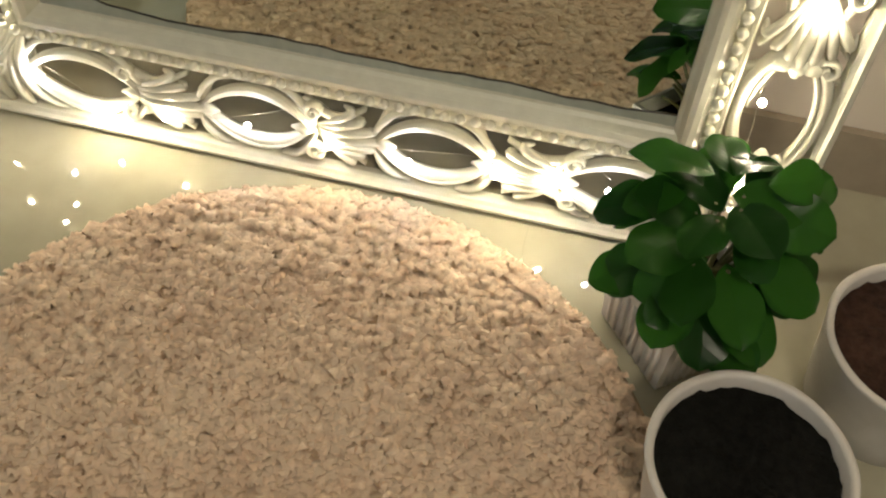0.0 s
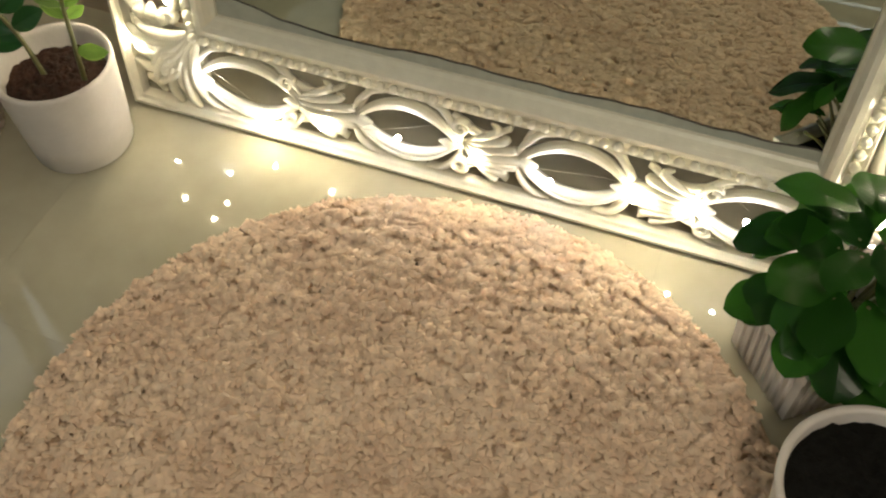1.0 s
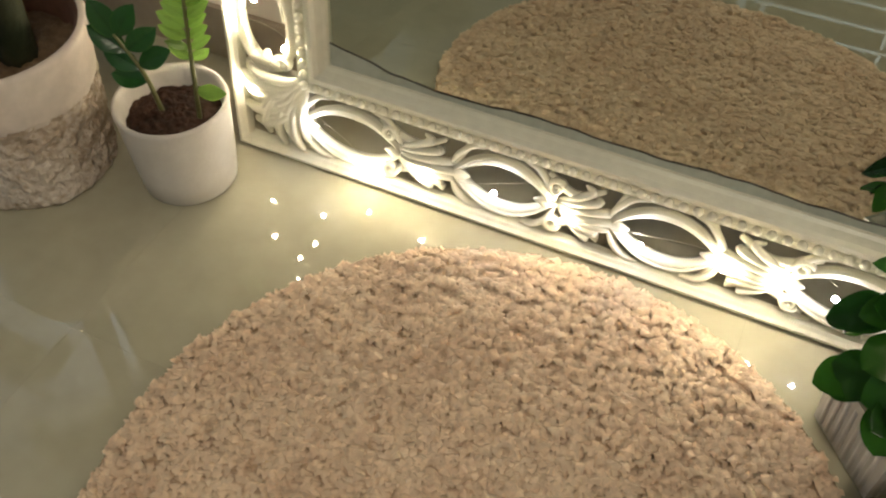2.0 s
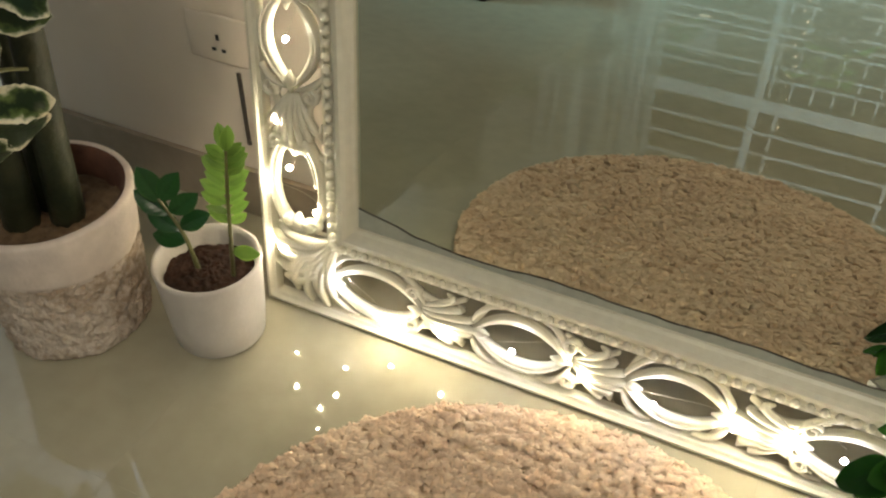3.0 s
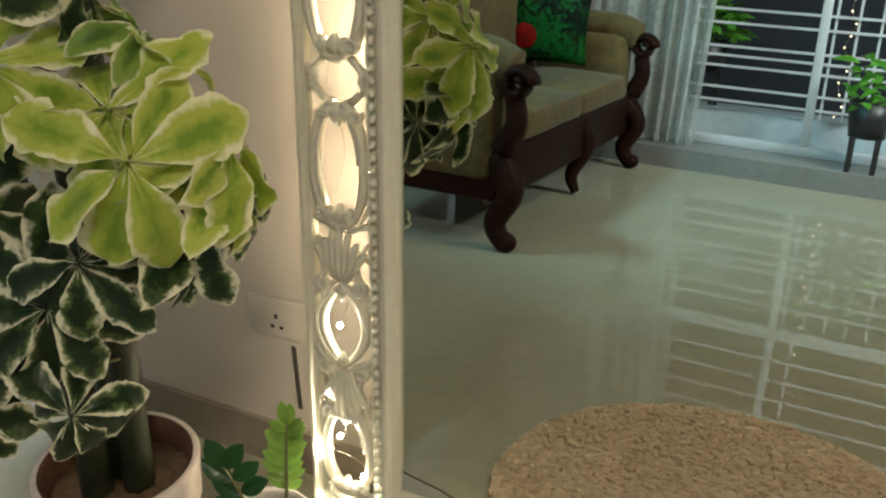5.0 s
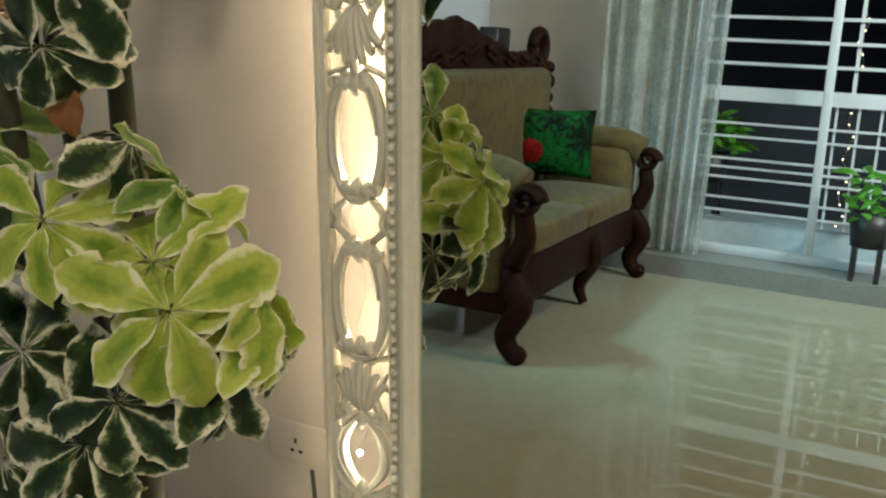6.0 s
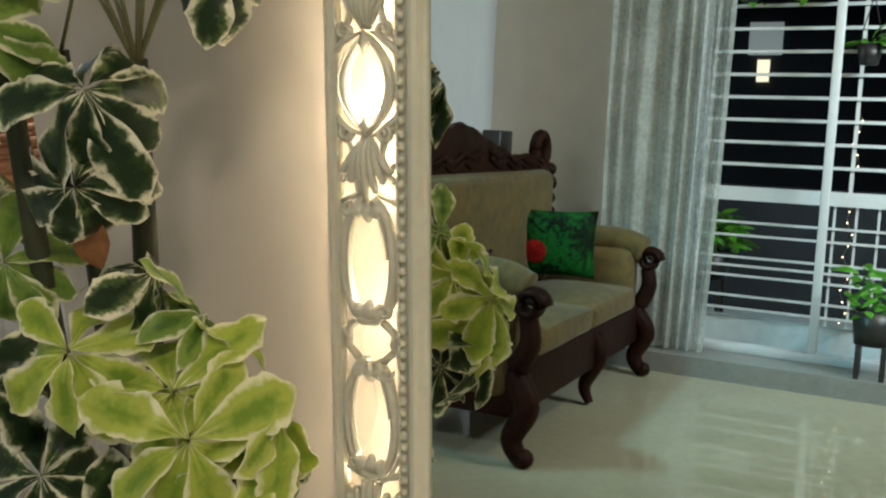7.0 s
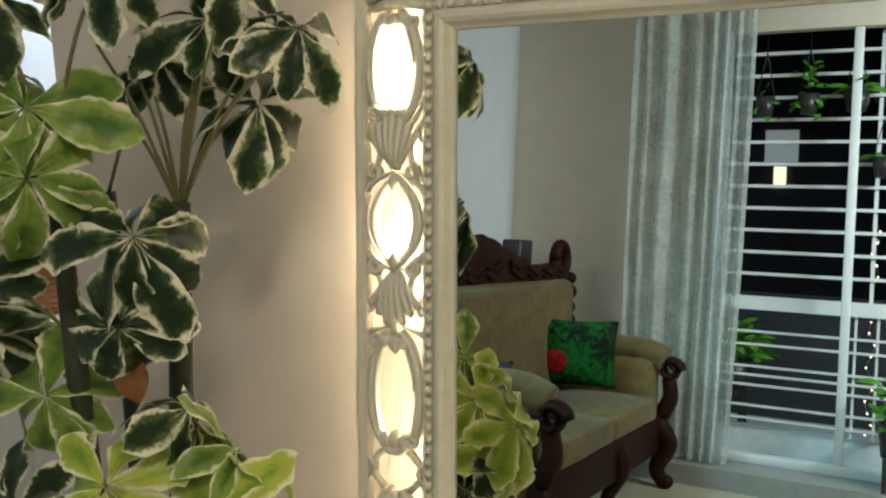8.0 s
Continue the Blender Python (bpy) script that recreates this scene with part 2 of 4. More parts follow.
def sweep(bm, pts, ra, rb, up=(0, -1, 0), seg=6):
    """A tube through pts, half width ra and half height rb (lists or numbers) above the plane normal up."""
    pts = [Vector(p) for p in pts]
    n = len(pts)
    ra = ra if isinstance(ra, (list, tuple)) else [ra] * n
    rb = rb if isinstance(rb, (list, tuple)) else [rb] * n
    up = Vector(up)
    rings = []
    for i, p in enumerate(pts):
        t = (pts[min(i + 1, n - 1)] - pts[max(i - 1, 0)]).normalized()
        side = t.cross(up)
        side = side.normalized() if side.length > 1e-6 else t.orthogonal().normalized()
        u = side.cross(t)
        rings.append([bm.verts.new(p + side * ra[i] * math.cos(2 * math.pi * k / seg) + u * rb[i] * math.sin(2 * math.pi * k / seg)) for k in range(seg)])
    for a, b in zip(rings, rings[1:]):
        for k in range(seg):
            bm.faces.new((a[k], a[(k + 1) % seg], b[(k + 1) % seg], b[k]))
    bm.faces.new(rings[0][::-1])
    bm.faces.new(rings[-1])
    return bm


def lathe(bm, prof, seg=40, cx=0, cy=0, jitter=0.0):
    """Turns (radius, height) pairs round the z axis."""
    rings = []
    for r, z in prof:
        if r < 1e-5:
            rings.append([bm.verts.new((cx, cy, z))])
        else:
            rings.append([bm.verts.new((cx + (r + jitter * (noise.noise((math.cos(6.2832 * k / seg) * 3, math.sin(6.2832 * k / seg) * 3, z * 30)))) * math.cos(2 * math.pi * k / seg),
                                        cy + (r + jitter * (noise.noise((math.cos(6.2832 * k / seg) * 3, math.sin(6.2832 * k / seg) * 3, z * 30 + 9)))) * math.sin(2 * math.pi * k / seg), z)) for k in range(seg)])
    for a, b in zip(rings, rings[1:]):
        if len(a) == 1 and len(b) == 1:
            continue
        for k in range(seg):
            q = (a[k % len(a)], a[(k + 1) % len(a)], b[(k + 1) % len(b)], b[k % len(b)])
            q = [v for i, v in enumerate(q) if v not in q[:i]]
            if len(q) > 2:
                bm.faces.new(q)
    return bm


def arc(c, a, b, t0, t1, n=14):
    return [(c[0] + a * math.cos(t0 + (t1 - t0) * i / (n - 1)), c[1] + b * math.sin(t0 + (t1 - t0) * i / (n - 1))) for i in range(n)]


def spline(pts, n=10):
    """A smooth line through 3D points."""
    pts = [Vector(p) for p in pts]
    out = []
    ext = [pts[0] * 2 - pts[1]] + pts + [pts[-1] * 2 - pts[-2]]
    for i in range(1, len(ext) - 2):
        p0, p1, p2, p3 = ext[i - 1:i + 3]
        for k in range(n):
            t = k / n
            out.append(0.5 * (2 * p1 + (p2 - p0) * t + (2 * p0 - 5 * p1 + 4 * p2 - p3) * t * t + (3 * p1 - p0 - 3 * p2 + p3) * t ** 3))
    return out + [pts[-1]]


# ---- the room ----
X0, X1, Y0, Y1, H = -1.63, 2.7, -3.78, 0.18, 2.7
WALL_END = -0.85


def slab(name, specs, material, label, category="wall"):
    return tagged(part(name, boxes(*specs), material, smooth=False), label, category, kind="structure")


floor = slab("floor", [(X0 - 0.12, -3.6, -0.12, X1 + 0.12, 3.2, -0.006)], JOINT, "floor bed with narrow joints between polished cream tiles", "floor")
slab("ceiling", [(X0 - 0.12, -3.9, H, X1 + 0.12, 3.2, H + 0.12)], CEIL, "plain white painted ceiling over the room", "ceiling")
wall_north = slab("wall_north", [(WALL_END, Y1, 0, X1, Y1 + 0.12, H)], WALL, "beige painted wall behind the standing mirror")
wall_west = slab("wall_west", [(X0 - 0.12, -3.9, 0, X0, 3.2, H)], WALL_WHITE, "pale cool white wall behind the sofa")
slab("wall_east", [(X1, -3.9, 0, X1 + 0.12, 3.2, H)], WALL, "plain beige wall closing the room")
slab("wall_passage", [(X0, 3.08, 0, X1, 3.2, H)], WALL_WHITE, "pale white far wall of the adjoining room")
slab("wall_south", [(X0, -3.9, 0, -0.45, Y0, H), (-0.45, -3.9, 2.42, 1.9, Y0, H), (1.9, -3.9, 0, X1, Y0, H)], WALL, "beige wall round the balcony door opening")
slab("baseboard", [(WALL_END, Y1 - 0.012, 0, X1, Y1 - 0.001, 0.1)], SKIRT, "tan tile skirting along the beige wall", "skirting")
slab("trim", [(X0 + 0.001, -3.7, 0, X0 + 0.012, 3.0, 0.1)], SKIRT, "tan tile skirting along the white wall", "skirting")
slab("door_sill", [(X0 + 0.02, -3.9, 0, 2.6, -3.41, 0.1)], MARBLE, "raised grey stone curb below the balcony door", "curb")

# ---- the standing mirror ----
LEAN_BACK = 5.03
UL, UR, VB, VT = -0.131, 0.977, 0.004, 1.698      # outer edges
BW = 0.131                                        # outer edge to bead row
mirror = empty("standing_mirror", "tall leaning floor mirror in an ivory carved openwork frame", "mirror", pose(0, 0, 0, -LEAN_BACK))


EXTRA = 0.019                                     # the lower and upper rails are wider by this


def moulding(profile, extra=0.0):
    bm = bmesh.new()
    loops = []
    for inset, d in profile:
        c = [(UL + inset, VB + inset + extra), (UR - inset, VB + inset + extra), (UR - inset, VT - inset - extra), (UL + inset, VT - inset - extra)]
        loops.append([bm.verts.new((u, d, v)) for u, v in c])
    for a, b in zip(loops, loops[1:] + loops[:1]):
        for k in range(4):
            bm.faces.new((a[k], a[(k + 1) % 4], b[(k + 1) % 4], b[k]))
    bmesh.ops.recalc_face_normals(bm, faces=bm.faces)
    return bm


part("outer_moulding", moulding([(0, 0.015), (0, 0.002), (0.003, -0.005), (0.008, -0.006), (0.012, -0.002), (0.018, 0.0), (0.02, 0.006), (0.02, 0.015)]), IVORY, mirror, smooth=False)
part("inner_moulding", moulding([(0.117, 0.03), (0.117, 0.002), (0.12, -0.004), (0.124, -0.003), (0.126, 0.0), (0.136, 0.0), (0.139, -0.007), (0.144, -0.011), (0.151, -0.012), (0.157, -0.008), (0.162, 0.002), (0.166, 0.006), (0.167, 0.03)], EXTRA), IVORY, mirror, smooth=False)
part("glass", boxes((UL + 0.16, 0.012, VB + 0.16 + EXTRA, UR - 0.16, 0.016, VT - 0.16 - EXTRA)), glass, mirror, "silvered mirror glass", smooth=False)
part("backing_board", boxes((UL + 0.118, 0.018, VB + 0.118 + EXTRA, UR - 0.118, 0.028, VT - 0.118 - EXTRA)), BOARD, mirror, smooth=False)

# ragged strip along the glass's lower edge: the frame lip's reflection put on as colour
bm = bmesh.new()
low, mid, top = [], [], []
for i in range(121):
    u = UL + 0.166 + (UR - UL - 0.332) * i / 120
    wv = 0.203 + 0.007 * noise.noise((u * 6, 0.3, 0)) + 0.0035 * noise.noise((u * 26, 1.3, 0)) + 0.02 * max(0, 1 - (u - 0.03) / 0.1)
    low.append(bm.verts.new((u, 0.0112, VB + 0.162 + EXTRA)))
    mid.append(bm.verts.new((u, 0.0112, wv)))
for i in range(120):
    bm.faces.new((low[i], low[i + 1], mid[i + 1], mid[i]))
part("reflected_strip", bm, LIP_REFLECTION, mirror, "grey strip on the glass painting the frame lip's reflection", smooth=False)
# the reflection's dark edge, drawn as a thin line
bm = bmesh.new()
sweep(bm, [(v[0], 0.0112, v[1] + 0.0004) for v in [(UL + 0.166 + (UR - UL - 0.332) * i / 120, 0.203 + 0.007 * noise.noise(((UL + 0.166 + (UR - UL - 0.332) * i / 120) * 6, 0.3, 0)) + 0.0035 * noise.noise(((UL + 0.166 + (UR - UL - 0.332) * i / 120) * 26, 1.3, 0)) + 0.02 * max(0, 1 - ((UL + 0.166 + (UR - UL - 0.332) * i / 120) - 0.03) / 0.1)) for i in range(121)]],
      [0.0009 + 0.0009 * abs(noise.noise((i * 0.4, 2, 2))) for i in range(121)], 0.0008, seg=4)
part("reflected_edge", bm, DARK_LINE, mirror, "dark ragged line painting the edge of the lip's reflection")

# bead rows: one bead mesh, many beads
bm = bmesh.new()
bmesh.ops.create_uvsphere(bm, u_segments=8, v_segments=5, radius=0.0066)
bead0 = bpy.data.meshes.new("bead")
bm.to_mesh(bead0)
bm.free()
bead_spots = []
nu, nv = 46, 77
for i in range(nu + 1):
    u = UL + BW + (UR - UL - 2 * BW) * i / nu
    bead_spots += [(u, VB + BW + 0.019), (u, VT - BW - 0.019)]
for i in range(1, nv):
    v = VB + BW + 0.019 + (VT - VB - 2 * BW - 0.038) * i / nv
    bead_spots += [(UL + BW, v), (UR - BW, v)]
for u, v in bead_spots:
    part_of("bead", bead0, IVORY, mirror, m=pose(u, -0.0068, v))

# carved openwork: (s along the rail, w across towards the glass, d depth)
RAILS = {"left": lambda s, w, d: (-0.064 + w, d, s), "right": lambda s, w, d: (UR - 0.067 - w, d, s),
         "bottom": lambda s, w, d: (s, d, 0.082 + w), "top": lambda s, w, d: (s, d, VT - 0.078 - w)}


def ribbon(bm, rail, pts, ra, rb, d=0.008):
    sweep(bm, [RAILS[rail](p[0], p[1], d if len(p) < 3 else p[2]) for p in pts], ra, rb, seg=6)


def taper(n, big, small=0.15, peak=0.35):
    return [big * (small + (1 - small) * math.sin(math.pi * min(1, (i / (n - 1)) / (2 * peak) if i / (n - 1) < peak else 0.5 + 0.5 * ((i / (n - 1)) - peak) / (1 - peak)))) for i in range(n)]


def curl(c, r0, r1, t0, turns, n=16):
    return [(c[0] + (r0 + (r1 - r0) * i / (n - 1)) * math.cos(t0 + turns * 2 * math.pi * i / (n - 1)), c[1] + (r0 + (r1 - r0) * i / (n - 1)) * math.sin(t0 + turns * 2 * math.pi * i / (n - 1))) for i in range(n)]


def carved_ring(rail, s, L, flip=1):
    """Oval ring of doubled mouldings with curled ends and petals at both tips."""
    bm = bmesh.new()
    a, b = L / 2, 0.043
    ribbon(bm, rail, arc((s, 0), a, b, 0.25, 2 * math.pi - 0.15, 36), 0.0072, 0.011, 0.006)
    ribbon(bm, rail, arc((s, 0), a * 0.88, b * 0.80, -2.4, 1.5, 24), taper(24, 0.0042, 0.3, 0.5), 0.008, 0.004)
    ribbon(bm, rail, arc((s - flip * 0.006, 0.004), a * 1.06, b * 1.1, 2.0, 4.4, 20), taper(20, 0.0045, 0.2, 0.5), 0.007, 0.012)
    for e in (-1, 1):
        ribbon(bm, rail, curl((s + e * a * 0.8, e * flip * 0.030), 0.012, 0.003, 1.0 if e > 0 else 4.1, e * flip * 1.2), taper(16, 0.0042, 0.4, 0.3), 0.008, 0.002)
        for k in (-1, 0, 1):
            q = spline([(s + e * a * 0.97, k * 0.006, 0.006), (s + e * a * 0.80, k * 0.016, -0.001), (s + e * a * (0.68 - 0.06 * (1 - abs(k))), k * 0.017, 0.006)], 5)
            ribbon(bm, rail, [(p.x, p.y, p.z) for p in q], taper(len(q), 0.0125, 0.25, 0.5), taper(len(q), 0.0065, 0.3, 0.5))
    part("carved_ring", bm, IVORY, mirror)


def carved_eye(rail, s, L):
    """Pointed oval made of two flat bowed bands, with a small lozenge and two side scrolls at each tip."""
    a = L / 2
    eye = None
    for e in (-1, 1):
        pts = [(s + a * (2 * i / 15 - 1), e * 0.039 * (1 - abs(2 * i / 15 - 1) ** 2.1)) for i in range(16)]
        bm = bmesh.new()
        ribbon(bm, rail, pts, taper(16, 0.0095, 0.5, 0.5), 0.009, 0.008)
        if eye is None:
            eye = part("carved_eye", bm, IVORY, mirror)
        else:
            part("band", bm, IVORY, eye)
        bm = bmesh.new()
        ribbon(bm, rail, [(p[0], p[1] * 1.16) for p in pts], taper(16, 0.0032, 0.4, 0.5), 0.008, 0.004)
        part("fillet", bm, IVORY, eye)
        tip = s + e * a * 0.86
        bm = bmesh.new()
        ribbon(bm, rail, [(tip - 0.017, 0), (tip, 0), (tip + 0.017, 0)], [0.001, 0.012, 0.001], [0.002, 0.007, 0.002], 0.001)
        part("lozenge", bm, IVORY, eye)
        for g in (-1, 1):
            q = spline([(s + e * a * 1.04, g * 0.010, 0.008), (s + e * a * 0.90, g * 0.031, 0.002), (s + e * a * 0.66, g * 0.050, 0.006), (s + e * a * 0.40, g * 0.054, 0.010)], 5)
            bm = bmesh.new()
            ribbon(bm, rail, [(p.x, p.y, p.z) for p in q], taper(len(q), 0.0052, 0.35, 0.4), 0.007)
            part("scroll", bm, IVORY, eye)


def carved_leaf(rail, s, e=1, L=0.1):
    """Acanthus spray: curved lobes fanning from a root, with side scrolls that tie it to both mouldings."""
    bm = bmesh.new()
    for k in (-3, -2, -1, 0, 1, 2, 3):
        f = abs(k)
        tip = (s + e * L * (0.52 - 0.13 * f), k * 0.0135)
        q = spline([(s - e * L * 0.40, k * 0.0022, 0.008), (s - e * L * 0.08, k * 0.0085, -0.006 + 0.002 * f), (*tip, 0.002), (tip[0] - e * 0.004 * f, tip[1] * 1.08, 0.009)], 5)
        ribbon(bm, rail, [(p.x, p.y, p.z) for p in q], taper(len(q), 0.0064, 0.2, 0.55), taper(len(q), 0.0072, 0.3, 0.5))
    for g in (-1, 1):
        q = spline([(s - e * L * 0.58, g * 0.046, 0.01), (s - e * L * 0.30, g * 0.030, 0.006), (s - e * L * 0.02, g * 0.024, 0.008), (s + e * L * 0.3, g * 0.044, 0.01)], 6)
        ribbon(bm, rail, [(p.x, p.y, p.z) for p in q], taper(len(q), 0.0058, 0.45, 0.5), 0.007)
        ribbon(bm, rail, curl((s - e * L * 0.42, g * 0.031), 0.013, 0.003, 0.4 * g, g * 1.3), taper(16, 0.0045, 0.4, 0.3), 0.008, 0.002)
        ribbon(bm, rail, [(s + e * L * 0.62, g * 0.052), (s + e * L * 0.46, g * 0.012), (s + e * L * 0.40, 0.0)], [0.005, 0.004, 0.003], 0.006, 0.010)
    part("carved_leaf", bm, IVORY, mirror)


def carved_knot(rail, s):
    """Small six-sided knot where two rings meet."""
    bm = bmesh.new()
    for g in (-1, 1):
        ribbon(bm, rail, [(s - 0.034, g * 0.018), (s - 0.014, g * 0.040), (s + 0.014, g * 0.040), (s + 0.034, g * 0.018)], 0.0058, 0.008, 0.010)
        ribbon(bm, rail, [(s - 0.02, g * 0.052), (s, g * 0.036), (s + 0.02, g * 0.052)], 0.004, 0.008, 0.008)
    part("carved_knot", bm, IVORY, mirror)


def carved_corner(su, sv):
    """Swirling acanthus shell spreading from the inner corner to the outer corner."""
    cu, cv = (UL + BW if su < 0 else UR - BW), (VB + BW + 0.019 if sv < 0 else VT - BW - 0.019)
    bm = bmesh.new()
    rim = []
    for i in range(15):
        t = math.pi / 2 * i / 14
        dx, dz = math.cos(t), math.sin(t)
        r = min(0.113 / max(dx, 1e-3), 0.131 / max(dz, 1e-3), 0.138) - 0.004
        rim.append((cu + su * dx * r, cv + sv * dz * r))
    fan = [[bm.verts.new((cu + su * 0.002, d, cv + sv * 0.002))] + [bm.verts.new((u, d, v)) for u, v in rim] for d in (0.010, 0.020)]
    bm.faces.new(fan[0])
    bm.faces.new(fan[1][::-1])
    for i in range(len(fan[0])):
        j = (i + 1) % len(fan[0])
        bm.faces.new((fan[0][i], fan[1][i], fan[1][j], fan[0][j]))
    bmesh.ops.recalc_face_normals(bm, faces=bm.faces)
    plate = part("carved_corner", bm, IVORY, mirror, smooth=False)
    for i in range(15):
        t = math.pi / 2 * (i + 0.2) / 14.4
        dx, dz = math.cos(t), math.sin(t)
        r = min(0.116 / max(dx, 1e-3), 0.134 / max(dz, 1e-3), 0.142) * (0.97 if i % 2 else 0.84)
        half = 1 if i > 7 else -1
        bend = half * 0.026 * abs(math.sin(2 * t)) ** 0.5
        q = spline([(cu + su * dx * 0.010, 0.002, cv + sv * dz * 0.010),
                    (cu + su * (dx * r * 0.40 + bend * 0.8 * dz), -0.007, cv + sv * (dz * r * 0.40 - bend * 0.8 * dx)),
                    (cu + su * (dx * r * 0.78 + bend * 0.7 * dz), -0.003, cv + sv * (dz * r * 0.78 - bend * 0.7 * dx)),
                    (cu + su * dx * r, 0.005, cv + sv * dz * r)], 5)
        m = len(q) - 1
        fl = bmesh.new()
        sweep(fl, q, [0.0022 + 0.0062 * math.sin(math.pi * (0.12 + 0.72 * j / m)) for j in range(m + 1)], [0.004 + 0.006 * math.sin(math.pi * j / m) for j in range(m + 1)])
        part("flute", fl, IVORY, plate)


VC = (VB + VT) / 2
UC = (UL + UR) / 2
for rail in ("left", "right"):
    for e in (-1, 1):
        carved_ring(rail, VC + e * 0.612, 0.165, e)
        carved_leaf(rail, VC + e * 0.502, e, 0.10)
        carved_eye(rail, VC + e * 0.384, 0.14)
        carved_leaf(rail, VC + e * 0.272, -e, 0.10)
        carved_ring(rail, VC + e * 0.124, 0.19, -e)
    carved_knot(rail, VC)
for rail in ("bottom", "top"):
    for e in (-1, 1):
        carved_eye(rail, UC + e * 0.352, 0.165)
        carved_leaf(rail, UC + e * 0.240, -e, 0.115)
        carved_eye(rail, UC + e * 0.116, 0.15)
    carved_leaf(rail, UC, 1, 0.09)
for su in (-1, 1):
    for sv in (-1, 1):
        carved_corner(su, sv)

# fairy lights wound through the frame
string = empty("fairy_lights", "warm white fairy lights wound through the carved frame", "string lights", pose(0, 0, 0, -LEAN_BACK))
bm = bmesh.new()
bmesh.ops.create_uvsphere(bm, u_segments=8, v_segments=6, radius=0.0042)
bulb0 = bpy.data.meshes.new("bulb")
bm.to_mesh(bulb0)
bulb_dim = bulb0.copy()
bulb_soft = bulb0.copy()
bm.free()
LEDS_BOTTOM = [(0.013, 0.094), (0.10, 0.045), (0.19, 0.066), (0.303, 0.083), (0.407, 0.080), (0.512, 0.077), (0.62, 0.085), (0.692, 0.086), (0.757, 0.096)]
LEDS_SIDE = [(-0.093, 0.118), (-0.028, 0.205), (-0.114, 0.229), (-0.07, 0.27), (-0.086, 0.344), (-0.073, 0.464), (-0.066, 0.588), (-0.084, 0.655), (-0.066, 0.812), (-0.064, 0.905), (-0.058, 1.062), (-0.066, 1.145), (-0.05, 1.20), (-0.06, 1.365), (-0.06, 1.43), (-0.055, 1.50)]
LEDS_TOP = [(0.05 + 0.11 * i, VT - 0.08 + 0.02 * math.sin(i * 2.1)) for i in range(8)]
LEDS_RIGHT = [(0.892, 0.150), (0.886, 0.266), (0.912, 0.378)] + [(UL + UR - u, v + 0.03) for u, v in LEDS_SIDE[5::2]]
leds = LEDS_BOTTOM + LEDS_SIDE + LEDS_RIGHT + LEDS_TOP
for i, (u, v) in enumerate(leds):
    kind = (bulb_dim, BULB_DIM) if i in (0, 3, 5, 8) else (bulb_soft, BULB_SOFT) if v < 0.5 else (bulb0, BULB)
    depth = (-0.017, -0.014, -0.016)[i % 3] if i < len(LEDS_BOTTOM) else (-0.018 if u > 0.8 else -0.006) if v < 0.4 else 0.008
    part_of("bulb", kind[0], kind[1], string, m=pose(u, depth, v))


def wire_run(points):
    bm = bmesh.new()
    pts = []
    for i, (u, v) in enumerate(points):
        pts.append((u, 0.006, v))
        if i + 1 < len(points):
            u2, v2 = points[i + 1]
            pts.append(((u + u2) / 2 + 0.012 * math.sin(i * 3), 0.022 if i % 2 else -0.002, (v + v2) / 2 + 0.01 * math.cos(i * 2)))
    sweep(bm, spline(pts, 6), 0.0005, 0.0005, seg=4)
    part("wire", bm, WIRE, string, "thin silver wire")


wire_run(LEDS_BOTTOM)
wire_run(LEDS_SIDE)
wire_run(LEDS_RIGHT)
wire_run(LEDS_TOP)

# socket on the wall
sock = empty("wall_socket", "cream three-pin wall socket plate beside the mirror", "socket", pose(-0.300, Y1, 0.334))
part("plate", boxes((-0.06, -0.006, -0.03, 0.07, -0.0005, 0.055), bev=0.003), PLATE, sock)
for x, z, w, h in ((0, 0.016, 0.0055, 0.010), (-0.0095, -0.006, 0.0075, 0.0055), (0.0095, -0.006, 0.0075, 0.0055)):
    part("pin_hole", boxes((x - w / 2, -0.0075, z - h / 2, x + w / 2, -0.0062, z + h / 2)), BLACK, sock, smooth=False)
strip = empty("wall_crack", "dark narrow slot in the wall below the socket", "slot", pose(-0.272, Y1, 0.22))
part("slot", boxes((-0.004, -0.003, -0.07, 0.004, -0.0005, 0.07)), DARK_LINE, strip, smooth=False)

# ---- the rug ----
RC, RR = Vector((0.464, -0.455)), 0.445
rug = empty("round_rug", "round shaggy beige rug on the tiles before the mirror", "rug", pose(RC.x, RC.y, 0))
bm = lathe(bmesh.new(), [(0, 0.001), (RR - 0.01, 0.001), (RR - 0.006, 0.006), (RR - 0.014, 0.011), (0, 0.011)], 72)
part("backing", bm, RUGB, rug)
rs = np.random.RandomState(5)
NT = 44000
rad = RR * np.sqrt(rs.rand(NT)) * 0.978
phi = rs.rand(NT) * 2 * np.pi
bx, by = rad * np.cos(phi), rad * np.sin(phi)
clump = np.array([noise.noise((x * 48, y * 48, 0)) for x, y in zip(bx, by)])
clump2 = np.array([noise.noise((x * 60 + 9, y * 98, 5)) for x, y in zip(bx, by)])
head = -1.35 + 2.0 * clump + rs.randn(NT) * 0.45
hh = np.clip(0.0100 + 0.0115 * clump2, 0.0052, 0.0165) + rs.rand(NT) * 0.0050
hh *= 1 - 0.35 * np.clip((rad / RR - 0.94) / 0.04, 0, 1)
ww = 0.0024 + rs.rand(NT) * 0.0020
leanr = (0.0062 + 0.0050 * rs.rand(NT)) * (1 - 0.5 * np.clip((rad / RR - 0.94) / 0.04, 0, 1))
dx, dy = np.cos(head), np.sin(head)
V = np.zeros((NT, 7, 3))
